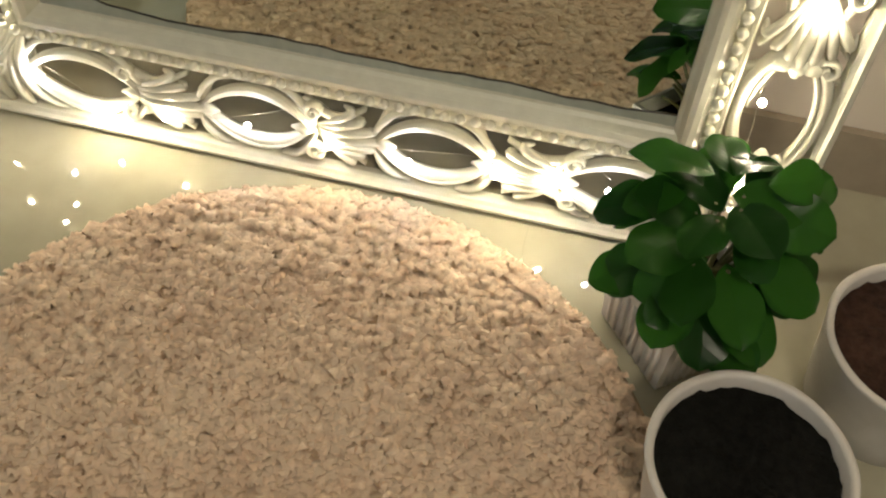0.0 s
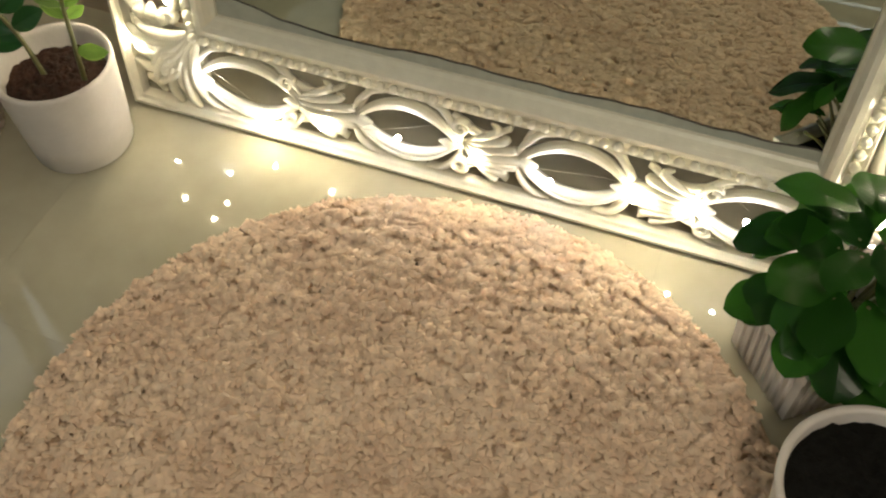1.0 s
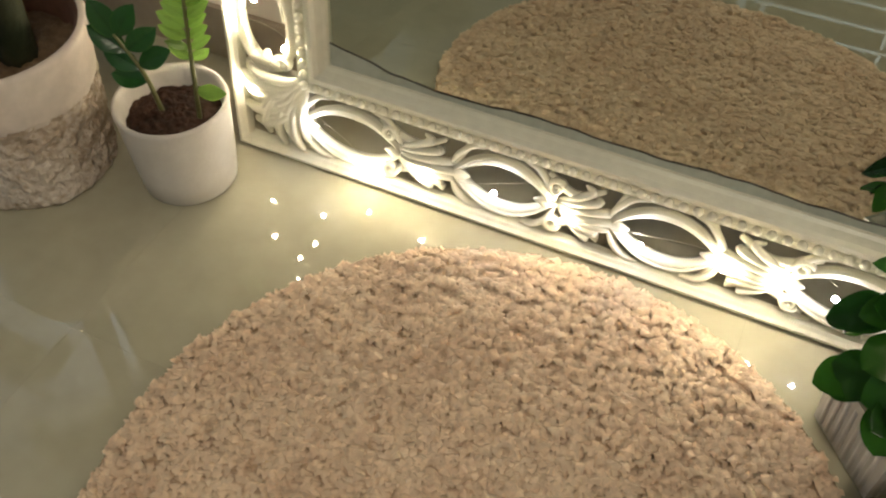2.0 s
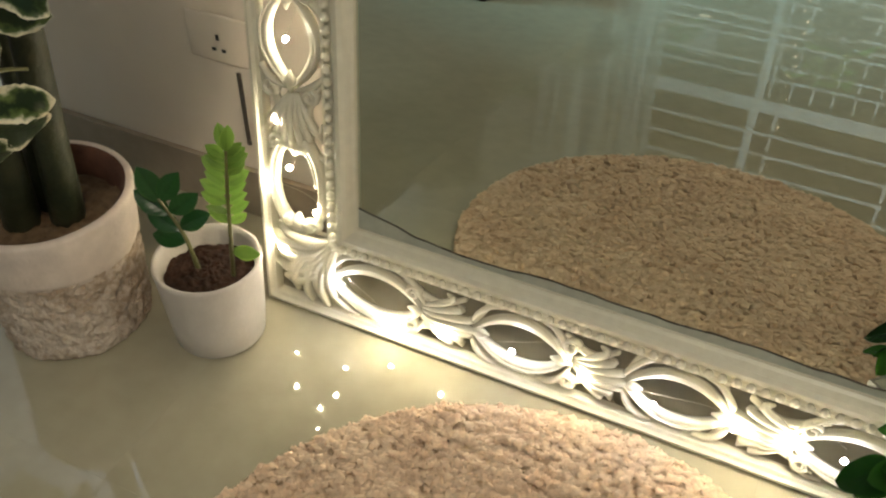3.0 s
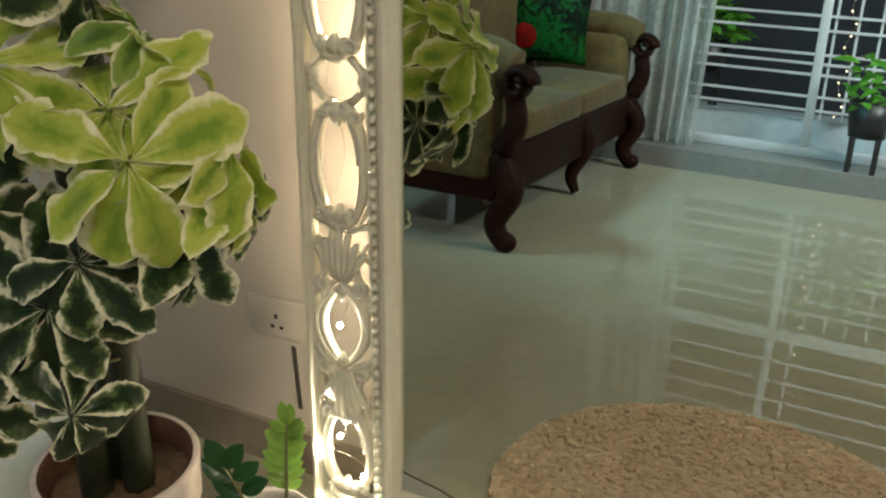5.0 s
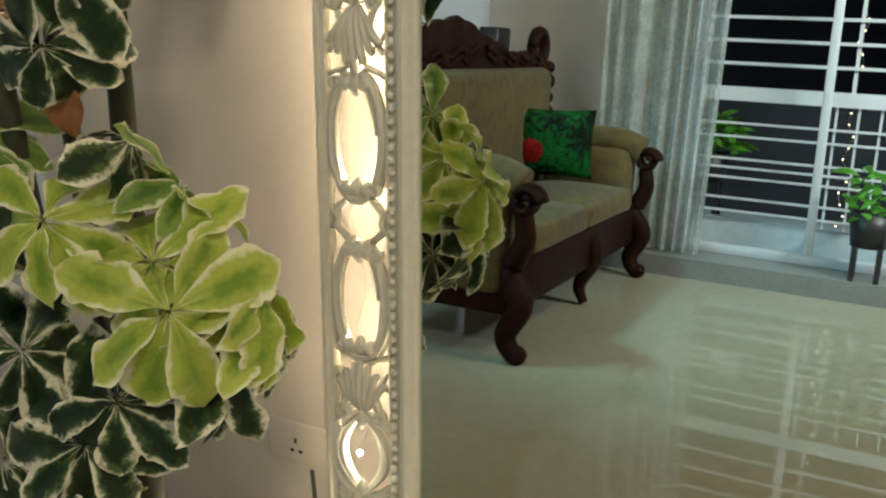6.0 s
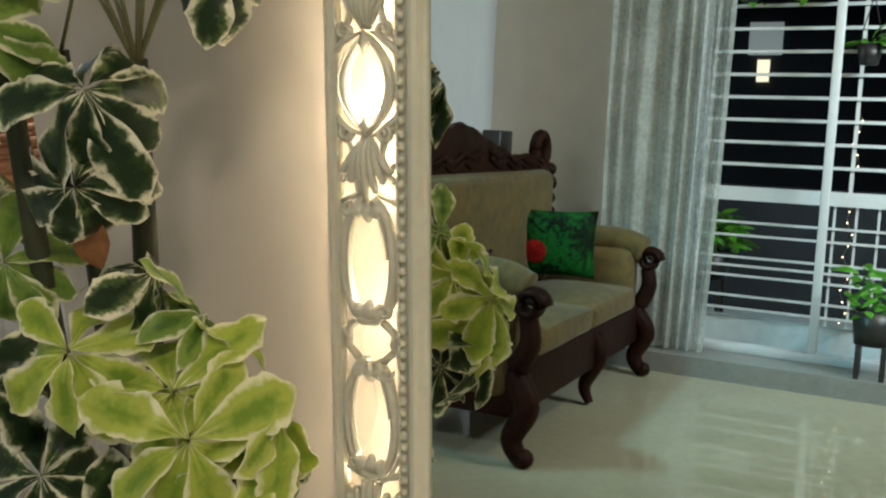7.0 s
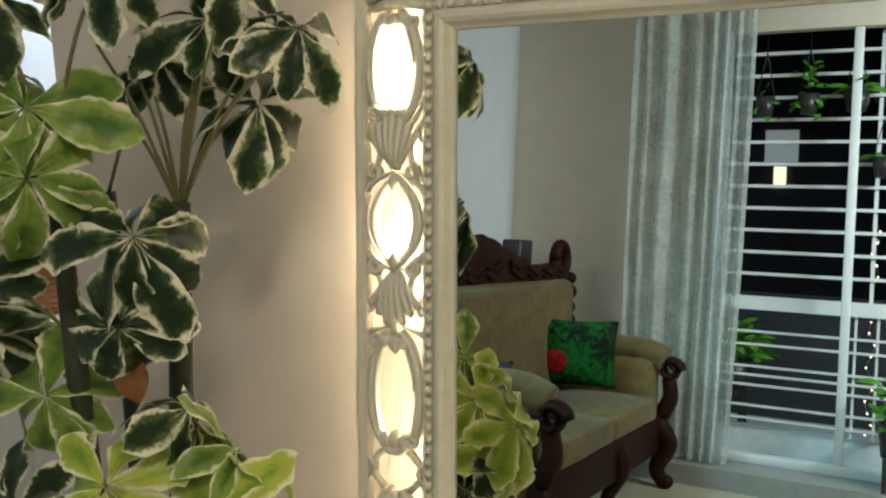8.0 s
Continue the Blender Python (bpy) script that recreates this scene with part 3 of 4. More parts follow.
for j, (lx, hz, wd) in enumerate(((0, 0, 0.8), (0.45, 0.85, 1.3), (1.05, 1.0, 1.1))):
    for k, sgn in enumerate((-1, 1)):
        V[:, 2 * j + k, 0] = bx + dx * leanr * lx - dy * ww * wd * sgn
        V[:, 2 * j + k, 1] = by + dy * leanr * lx + dx * ww * wd * sgn
        V[:, 2 * j + k, 2] = 0.007 + hh * hz
V[:, 6, 0], V[:, 6, 1], V[:, 6, 2] = bx + dx * leanr * 1.75, by + dy * leanr * 1.75, 0.007 + hh * 0.80
base = (np.arange(NT) * 7)[:, None]
quads = np.concatenate([base + np.array([[0, 1, 3, 2]]), base + np.array([[2, 3, 5, 4]])]).tolist()
tris = (base + np.array([[4, 5, 6]])).tolist()
me = bpy.data.meshes.new("pile")
me.from_pydata(V.reshape(-1, 3).tolist(), [], quads + tris)
tagged(part_of("tufted_surface", me, RUG, rug, "soft beige tufted pile"), kind="stuff")

# ---- leaves and plants ----


def crumbs(r, z, rise, rough, scale, seed):
    """A round bed of lumpy soil."""
    bm = bmesh.new()
    rings = [[bm.verts.new((0, 0, z + rise))]]
    for j in range(1, 23):
        q = r * j / 22
        row = []
        for k in range(72):
            x, y = q * math.cos(2 * math.pi * k / 72), q * math.sin(2 * math.pi * k / 72)
            lump = noise.noise((x * scale, y * scale, seed)) + 0.6 * noise.noise((x * scale * 2.3, y * scale * 2.3, seed + 4))
            row.append(bm.verts.new((x, y, z + rise * (1 - (q / r) ** 2) + rough * lump)))
        rings.append(row)
    for k in range(72):
        bm.faces.new((rings[0][0], rings[1][k], rings[1][(k + 1) % 72]))
    for a, b in zip(rings[1:], rings[2:]):
        for k in range(72):
            bm.faces.new((a[k], b[k], b[(k + 1) % 72], a[(k + 1) % 72]))
    return bm



def leaf_mesh(name, L, W, bend, fold=0.12, wave=0.0, shape=0.62, seed=0, nx=4, ny=8, notch=0.0, blunt=0.75, vein=0.0):
    """A leaf along y from the origin, face up: widest at shape, folded along the midrib; 'rim' runs 0 to 1 from midrib to margin."""
    me = bpy.data.meshes.new(name)
    verts, faces, rim = [], [], []
    for j in range(ny + 1):
        t = j / ny
        half = W / 2 * (math.sin(math.pi * t ** (math.log(0.5) / math.log(shape))) ** blunt if 0 < t < 1 else 0.02)
        for i in range(-nx, nx + 1):
            f = i / nx
            jag = 1 + notch * max(0, t - 0.15) * (noise.noise((t * 7, f * 2, seed * 3.1)) + 0.5 * noise.noise((t * 19, f * 2, seed * 1.7)))
            x = f * half * jag
            z = -bend * L * t * t + fold * abs(x) - fold * 0.9 * x * x / max(W, 1e-4) * 1.2 + wave * W * abs(f) ** 1.5 * math.sin(t * 13 + (2 if f > 0 else 0) + seed)
            y = L * (t - 0.28 * bend * t * t)
            verts.append((x, y, z))
            rim.append(max(abs(f), 0 if t < 0.7 else (t - 0.7) / 0.3 * 0.95, 0 if t > 0.12 else 0.4, vein * max(0.0, 1 - t / 0.45) if i == 0 else 0))
    w = 2 * nx + 1
    for j in range(ny):
        for i in range(2 * nx):
            a = j * w + i
            faces.append((a, a + 1, a + w + 1, a + w))
    me.from_pydata(verts, [], faces)
    me.attributes.new("rim", "FLOAT", "POINT").data.foreach_set("value", rim)
    me.polygons.foreach_set("use_smooth", [True] * len(faces))
    me["shaded"] = 1
    return me


def facing(at, along, up, size=1.0, roll=0.0):
    """Pose of a leaf at a point, running along, face towards up."""
    y = Vector(along).normalized()
    z = Vector(up) - y * Vector(up).dot(y)
    z = z.normalized() if z.length > 1e-4 else y.orthogonal().normalized()
    x = y.cross(z)
    m = Matrix((x, y, z)).transposed().to_4x4()
    return Matrix.Translation(at) @ m @ Matrix.Rotation(roll, 4, "Y") @ Matrix.Scale(size, 4)


def tube(bm, pts, r0, r1, n=8, seg=7):
    q = spline(pts, n)
    rr = [r0 + (r1 - r0) * i / (len(q) - 1) for i in range(len(q))]
    return sweep(bm, q, rr, rr, up=(0.3, 0.9, 0.2), seg=seg)


VLEAF = [leaf_mesh("leaf", 0.124, 0.056, 0.16 + 0.10 * k, 0.26, 0.08, 0.62, k, notch=0.46, blunt=0.74, ny=20, vein=1.1) for k in range(6)]
YLEAF = [leaf_mesh("leaf", 0.132, 0.062, 0.14 + 0.12 * k, 0.22, 0.10, 0.62, k + 7, notch=0.52, blunt=0.72, ny=20, vein=1.15) for k in range(4)]
MLEAF = [q.copy() for q in VLEAF]
for q in MLEAF:
    q.materials.append(VARI_MID)
for q in VLEAF:
    q.materials.append(VARI)
for q in YLEAF:
    q.materials.append(VARI_LIGHT)

# large umbrella plant in a rough pot
rnd = random.Random(11)
PX, PY = -0.385, -0.165
bigpot = empty("large_plant_pot", "large round clay pot with a pitted rough belly and smooth rim", "plant pot", pose(PX, PY, 0))
bm = lathe(bmesh.new(), [(0, 0.0), (0.106, 0.0), (0.112, 0.005)] + [(0.112 + 0.010 * k / 44, 0.005 + 0.0035 * k) for k in range(1, 45)], 190)
for v in bm.verts:
    if v.co.z > 0.003:
        out = Vector((v.co.x, v.co.y, 0)).normalized()
        lump = noise.noise(v.co * 62) + 0.6 * noise.noise(v.co * 125)
        v.co += out * (0.0042 * max(-0.9, min(0.6, 1.6 * lump)))
part("pot_body", bm, POTR, bigpot, "pitted rough stone belly")
part("rim", lathe(bmesh.new(), [(0.1195, 0.150), (0.1225, 0.157), (0.1245, 0.166), (0.130, 0.22), (0.133, 0.240), (0.130, 0.246), (0.122, 0.245)], 64, jitter=0.0012), POTP, bigpot, "smooth pinkish clay rim")
part("inner_wall", lathe(bmesh.new(), [(0.122, 0.245), (0.115, 0.238), (0.111, 0.185)], 64), POTRED, bigpot, "reddish brown inner wall")
part("soil", crumbs(0.112, 0.193, 0.006, 0.006, 60, 2), SAND, bigpot, "pale dry soil")

plant = empty("umbrella_plant", "tall variegated umbrella plant with cream-edged leaves in the large pot", "plant", pose(PX, PY, 0.195))
PB = Vector((PX, PY, 0.195))


def rel(p):
    return Vector(p) - PB


TRUNKS = [([(-0.36, -0.15, 0.19), (-0.33, -0.155, 0.42), (-0.285, -0.16, 0.75), (-0.255, -0.161, 1.03), (-0.228, -0.16, 1.29)], 0.026, 0.014),
          ([(-0.41, -0.19, 0.19), (-0.385, -0.20, 0.40), (-0.36, -0.24, 0.75), (-0.34, -0.26, 1.05), (-0.33, -0.27, 1.36)], 0.028, 0.011),
          ([(-0.40, -0.14, 0.19), (-0.41, -0.12, 0.5), (-0.40, -0.12, 0.9), (-0.37, -0.15, 1.3)], 0.022, 0.010)]
for pts, r0, r1 in TRUNKS:
    part("trunk", tube(bmesh.new(), [rel(p) for p in pts], r0, r1, 10, 10), BARK, plant)
# whorls: centre, way it faces, leaf scale, young (1 and 2 are paler, some to paint fairy-light glow)
WHORLS = [((-0.170, -0.30, 1.270), (0.45, -0.8, 0.35), 1.08, 0), ((-0.200, -0.31, 1.160), (0.4, -0.8, 0.2), 1.0, 0),
          ((-0.331, -0.30, 1.423), (0.4, -0.7, 0.5), 1.1, 2), ((-0.306, -0.33, 1.34), (0.5, -0.8, 0.3), 1.05, 2),
          ((-0.133, -0.10, 1.416), (0.55, -0.6, 0.5), 1.0, 0), ((-0.19, -0.12, 1.525), (0.4, -0.5, 0.75), 0.9, 0),
          ((-0.06, -0.10, 1.508), (0.5, -0.5, 0.6), 0.95, 0), ((-0.358, -0.30, 1.051), (0.5, -0.8, 0.2), 1.1, 2),
          ((-0.089, -0.306, 0.923), (0.45, -0.75, 0.5), 1.12, 1), ((-0.053, -0.33, 0.879), (0.5, -0.7, 0.45), 1.02, 1),
          ((-0.202, -0.35, 0.974), (0.45, -0.75, 0.5), 0.95, 1), ((-0.316, -0.33, 0.776), (0.5, -0.75, 0.3), 1.05, 0),
          ((-0.161, -0.33, 0.74), (0.45, -0.8, 0.35), 1.05, 0), ((-0.036, -0.25, 0.775), (0.6, -0.5, 0.35), 0.95, 0),
          ((-0.22, -0.34, 0.67), (0.4, -0.8, 0.3), 1.15, 0), ((-0.36, -0.36, 0.62), (0.4, -0.8, 0.3), 1.1, 0),
          ((-0.42, -0.32, 0.88), (0.4, -0.8, 0.3), 1.05, 0), ((-0.40, -0.36, 1.2), (0.5, -0.8, 0.3), 1.0, 0),
          ((-0.26, -0.22, 1.6), (0.3, -0.6, 0.7), 1.0, 0), ((-0.40, -0.30, 1.58), (0.3, -0.6, 0.7), 1.0, 0),
          ((-0.17, -0.10, 1.60), (0.4, -0.4, 0.8), 0.95, 0), ((-0.30, -0.10, 1.48), (0.1, -0.4, 0.9), 0.9, 0),
          ((-0.20, -0.36, 0.53), (0.5, -0.7, 0.2), 0.95, 0), ((-0.47, -0.28, 1.33), (0.5, -0.7, 0.3), 1.0, 0), ((-0.50, -0.28, 1.12), (0.5, -0.8, 0.2), 1.05, 0), ((-0.48, -0.25, 1.47), (0.4, -0.6, 0.5), 1.0, 2),
          # turned to the glass: the fairy lights' glow is put into paler leaves
          ((-0.100, -0.22, 0.735), (0.6, 0.7, 0.25), 1.0, 0), ((-0.03, -0.22, 0.83), (0.8, 0.4, 0.4), 0.9, 1), ((-0.075, -0.21, 0.915), (0.75, 0.5, 0.4), 0.9, 1), ((-0.115, -0.22, 0.985), (0.75, 0.5, 0.3), 0.8, 2),
          ((-0.165, -0.24, 1.04), (0.6, 0.3, 0.35), 0.85, 0),
          ((-0.005, -0.225, 0.875), (0.75, 0.45, 0.35), 1.0, 1), 
          ((-0.46, -0.34, 0.45), (0.2, -0.8, 0.2), 0.95, 0)]
for c, face, size, young in WHORLS:
    face = (Vector(face) + Vector((0.15 if face[1] < 0 else 0, 0, 0)) + Vector((rnd.uniform(-0.1, 0.1), rnd.uniform(-0.1, 0.1), rnd.uniform(-0.1, 0.1)))).normalized()
    e1 = face.orthogonal().normalized()
    e2 = face.cross(e1)
    n = rnd.choice((7, 8, 8, 9)) if not young else 8
    off = rnd.uniform(0, 6.28)
    for k in range(n):
        t = off + 2 * math.pi * k / n + rnd.uniform(-0.12, 0.12)
        d = e1 * math.cos(t) + e2 * math.sin(t)
        d = (d + face * rnd.uniform(-0.5, 0.15) + Vector((0, 0, -0.06 - 0.24 * rnd.random()))).normalized()
        me = rnd.choice((VLEAF, YLEAF, MLEAF)[young])
        part_of("leaf", me, None, plant, m=facing(rel(c) + d * 0.003, d, face + Vector((0, 0, 0.25)), size * rnd.uniform(0.76, 1.12), rnd.uniform(-0.55, 0.55)))
    # petiole from the nearest trunk point below
    best = None
    for pts, r0, r1 in TRUNKS:
        for q in spline(pts, 8):
            cost = (q - Vector(c)).length + 2.0 * max(0, q.z - c[2] + 0.06)
            if best is None or cost < best[0]:
                best = (cost, q)
    a, b = best[1], Vector(c)
    midp = a.lerp(b, 0.5) + Vector((0, 0, 0.025))
    part("petiole", tube(bmesh.new(), [rel(a), rel(midp), rel(c) - face * 0.006], 0.0030, 0.0022, 6, 6), STEM, plant)
DRY = mat("dry_brown_leaf", (0.30, 0.13, 0.05), 0.7, vary=0.3, scale=60, bump=0.3, through_light=0.3)
dry = leaf_mesh("dry_leaf", 0.10, 0.045, 0.3, 0.4, 0.08, 0.5, 3)
dry.materials.append(DRY)
part_of("dry_leaf", dry, None, plant, "dry brown hanging leaf", m=facing(rel((-0.235, -0.27, 1.135)), (0.15, -0.1, -1), (0.5, -0.8, 0.2)))
for k in range(9):
    t = k * 0.7
    a = Vector((-0.228, -0.16, 1.28))
    b = Vector((-0.20 + 0.13 * math.cos(t), -0.16 + 0.08 * math.sin(t), 1.46 + 0.05 * math.sin(k * 1.7)))
    part("petiole", tube(bmesh.new(), [rel(a), rel(a.lerp(b, 0.5) + Vector((0, 0, 0.02))), rel(b)], 0.003, 0.002, 6, 6), STEM, plant)

# small pot with two young fronds
SX, SY = -0.158, -0.094
spot = empty("small_plant_pot", "small white round ceramic pot beside the mirror", "plant pot", pose(SX, SY, 0))
part("pot_body", lathe(bmesh.new(), [(0, 0.0), (0.064, 0.0), (0.070, 0.005), (0.0745, 0.05), (0.078, 0.10), (0.0800, 0.132), (0.082, 0.144), (0.0805, 0.150), (0.076, 0.149), (0.072, 0.141), (0.069, 0.115)], 56, jitter=0.0008), POTW, spot)
part("soil", crumbs(0.0685, 0.118, 0.010, 0.006, 110, 5), SOIL, spot, "brown crumbly soil")
zz = empty("young_zz_plant", "young plant with one dark and one bright green frond", "plant", pose(SX, SY, 0.12))
ZB = Vector((SX, SY, 0.12))
ZL = [leaf_mesh("leaf", 0.058, 0.031, 0.15, 0.25, 0.02, 0.5, k) for k in range(3)]
ZS = [leaf_mesh("leaf", 0.041, 0.020, 0.1, 0.2, 0.02, 0.5, k + 4) for k in range(3)]
for q in ZL:
    q.materials.append(ZZDARK)
for q in ZS:
    q.materials.append(ZZLIGHT)
fa = [Vector((-0.172, -0.10, 0.12)), Vector((-0.185, -0.102, 0.19)), Vector((-0.208, -0.112, 0.255))]
fb = [Vector((-0.118, -0.088, 0.12)), Vector((-0.110, -0.086, 0.21)), Vector((-0.098, -0.088, 0.30)), Vector((-0.088, -0.09, 0.36))]
for pts, r in ((fa, 0.0038), (fb, 0.0036)):
    part("frond_stem", tube(bmesh.new(), [p - ZB for p in pts], r, r * 0.55, 8, 7), STEM, zz)
VIEW = Vector((0.55, -0.6, 0.6))
for t, s, sz in ((0.55, -1, 1.05), (0.6, 1, 1.0), (0.78, -1, 1.1), (0.8, 1, 1.05), (0.95, -0.35, 1.1), (0.98, 0.6, 1.05), (0.42, -1.1, 1.0)):
    q = spline(fa, 20)
    p = q[min(int(t * (len(q) - 1)), len(q) - 1)]
    d = Vector((s * 0.8, s * 0.25, 0.25 + 0.5 * t - (0.3 if t < 0.5 else 0)))
    part_of("leaf", rnd.choice(ZL), None, zz, m=facing(p - ZB, d, VIEW, sz, rnd.uniform(-0.3, 0.3)))
q = spline(fb, 20)
for k in range(9):
    t = 0.40 + 0.56 * k / 8
    p = q[int(t * (len(q) - 1))]
    for s in (-1, 1):
        d = Vector((s * 0.8, s * 0.35 + rnd.uniform(-0.25, 0.25), 0.40 + 0.45 * t))
        part_of("leaf", rnd.choice(ZS), None, zz, m=facing(p - ZB, d, VIEW + Vector((s * 0.3, 0, 0)), (1.05 - 0.25 * abs(t - 0.6)) * rnd.uniform(0.8, 1.05), rnd.uniform(-0.8, 0.8)))
for s in (-0.25, 0.2):
    part_of("leaf", ZS[0], None, zz, m=facing(q[-1] - ZB, Vector((s, 0.1, 1)), VIEW, 1.0, s))
part_of("leaf", ZS[1], None, zz, m=facing(q[12] - ZB, Vector((0.9, 0.1, 0.1)), VIEW, 1.15, 0.2))

# square ribbed pot with a bushy round-leaved plant
QX, QY = 0.860, -0.122
sq = empty("square_ribbed_pot", "small square white pot with ribbed sides", "plant pot", pose(QX, QY, 0, 0, 0, 40))
bm = bmesh.new()
prof = [(0.055, 0.0), (0.057, 0.004), (0.061, 0.098), (0.066, 0.101), (0.066, 0.114), (0.061, 0.115), (0.058, 0.108), (0.056, 0.08)]
loops = [[bm.verts.new((sx * r, sy * r, z)) for sx, sy in ((-1, -1), (1, -1), (1, 1), (-1, 1))] for r, z in prof]
for a, b in zip(loops, loops[1:]):
    for k in range(4):
        bm.faces.new((a[k], a[(k + 1) % 4], b[(k + 1) % 4], b[k]))
bm.faces.new(loops[0][::-1])
part("pot_body", bm, POTW, sq, smooth=False)
for side in range(4):
    for k in range(8):
        x = -0.046 + 0.0131 * k
        bm = bmesh.new()
        sweep(bm, [(x * 0.96, -0.0572, 0.008), (x, -0.0605, 0.094)], 0.0036, 0.0030, up=(0, -1, 0), seg=6)
        part("rib", bm, POTW, sq, m=Matrix.Rotation(side * math.pi / 2, 4, "Z"))
part("soil", boxes((-0.056, -0.056, 0.085, 0.056, 0.056, 0.095)), SOILK, sq, "dark soil", smooth=False)
bush = empty("round_leaf_plant", "bushy plant with glossy dark green round leaves", "plant", pose(QX, QY, 0.095))
PL = [leaf_mesh("leaf", 0.084, 0.058, 0.10 + 0.10 * k, 0.16, 0.03, 0.57, k + 2, nx=6, ny=16, blunt=0.58) for k in range(4)]
for me in PL:
    me.materials.append(PEPER)
rb = random.Random(21)
for k in range(33):
    t = k * 2.39996 + rb.uniform(-0.35, 0.35)
    ring = math.sqrt((k + 0.6) / 33)
    cx, cy = math.cos(t), math.sin(t)
    root = Vector((cx * 0.012, cy * 0.012, 0.0))
    tip = Vector((cx * 0.074 * ring + 0.008, cy * 0.070 * ring + 0.006, 0.050 + 0.105 * (1 - ring ** 2) + rb.uniform(-0.022, 0.022)))
    part("leaf_stem", tube(bmesh.new(), [root, root.lerp(tip, 0.55) + Vector((0, 0, 0.006)), tip], 0.0032, 0.002, 4, 5), STEM, bush)
    if cy > 0.0 and ring > 0.45:
        tip.z += 0.05
        tip.y *= 0.7
    along = Vector((cx + rb.uniform(-0.4, 0.4), cy + rb.uniform(-0.4, 0.4), 0.7 - 1.0 * ring + rb.uniform(-0.25, 0.25))).normalized()
    part_of("leaf", rb.choice(PL), None, bush, m=facing(tip - along * 0.012, along, Vector((cx * 0.3 + rb.uniform(-0.3, 0.3), cy * 0.3 - 0.3, 1)), rb.uniform(0.72, 1.08), rb.uniform(-0.5, 0.5)))

# low leaves drooping over the pot's front rim
for cx, cy, z, sz in ((-0.30, -0.95, 0.030, 1.05), (0.15, -1.0, 0.022, 1.1), (0.62, -0.80, 0.018, 1.1), (0.95, -0.25, 0.030, 1.0), (-0.85, -0.45, 0.034, 1.0), (0.40, -0.90, 0.055, 1.05), (1.0, 0.1, 0.05, 1.1)):
    tip = Vector((cx * 0.055, cy * 0.050, z + 0.048))
    part("leaf_stem", tube(bmesh.new(), [Vector((cx * 0.01, cy * 0.01, 0)), tip * 0.55 + Vector((0, 0, 0.02)), tip], 0.0032, 0.002, 4, 5), STEM, bush)
    part_of("leaf", rb.choice(PL), None, bush, m=facing(tip - Vector((cx, cy, 0)) * 0.01, Vector((cx, cy, -0.35)).normalized(), Vector((cx * 0.4, cy * 0.4 - 0.2, 1)), sz, rb.uniform(-0.4, 0.4)))


def round_pot(name_label, x, y, r, h, soil_mat):
    ob = empty("round_plant_pot", name_label, "plant pot", pose(x, y, 0))
    part("pot_body", lathe(bmesh.new(), [(0, 0.0), (r * 0.74, 0.0), (r * 0.78, 0.004), (r * 0.88, h * 0.45), (r * 0.97, h * 0.93), (r, h * 0.985), (r * 0.985, h), (r * 0.925, h), (r * 0.905, h * 0.97), (r * 0.88, h * 0.8)], 64, jitter=0.0008), POTW, ob)
    part("soil", crumbs(r * 0.895, h * 0.87, 0.004, 0.006, 70, x), soil_mat, ob, "dark soil filling the pot")
    return ob


round_pot("white round pot filled with black soil", 0.930, -0.335, 0.099, 0.14, SOILK)
round_pot("white round pot with brown soil near the skirting", 1.095, -0.155, 0.099, 0.14, SOIL)

# ---- the sofa seen in the mirror ----
sofa = empty("carved_sofa", "two-seat carved dark wood sofa with olive gold upholstery", "sofa", pose(-0.8, -2.5, 0))


def soft(specs, bev=0.03, puff=0.0):
    bm = boxes(*specs, bev=bev)
    bmesh.ops.subdivide_edges(bm, edges=bm.edges[:], cuts=2, use_grid_fill=True)
    if puff:
        c = sum((v.co for v in bm.verts), Vector()) / len(bm.verts)
        ext = [max(abs(v.co[i] - c[i]) for v in bm.verts) for i in range(3)]
        for v in bm.verts:
            q = [abs(v.co[i] - c[i]) / ext[i] for i in range(3)]
            v.co.z += puff * (1 - q[0] ** 2) * (1 - q[1] ** 2) * (1 if v.co.z > c.z else -0.3)
    for v in bm.verts:
        v.co += Vector(noise.noise_vector(v.co * 9)) * 0.004
    return bm


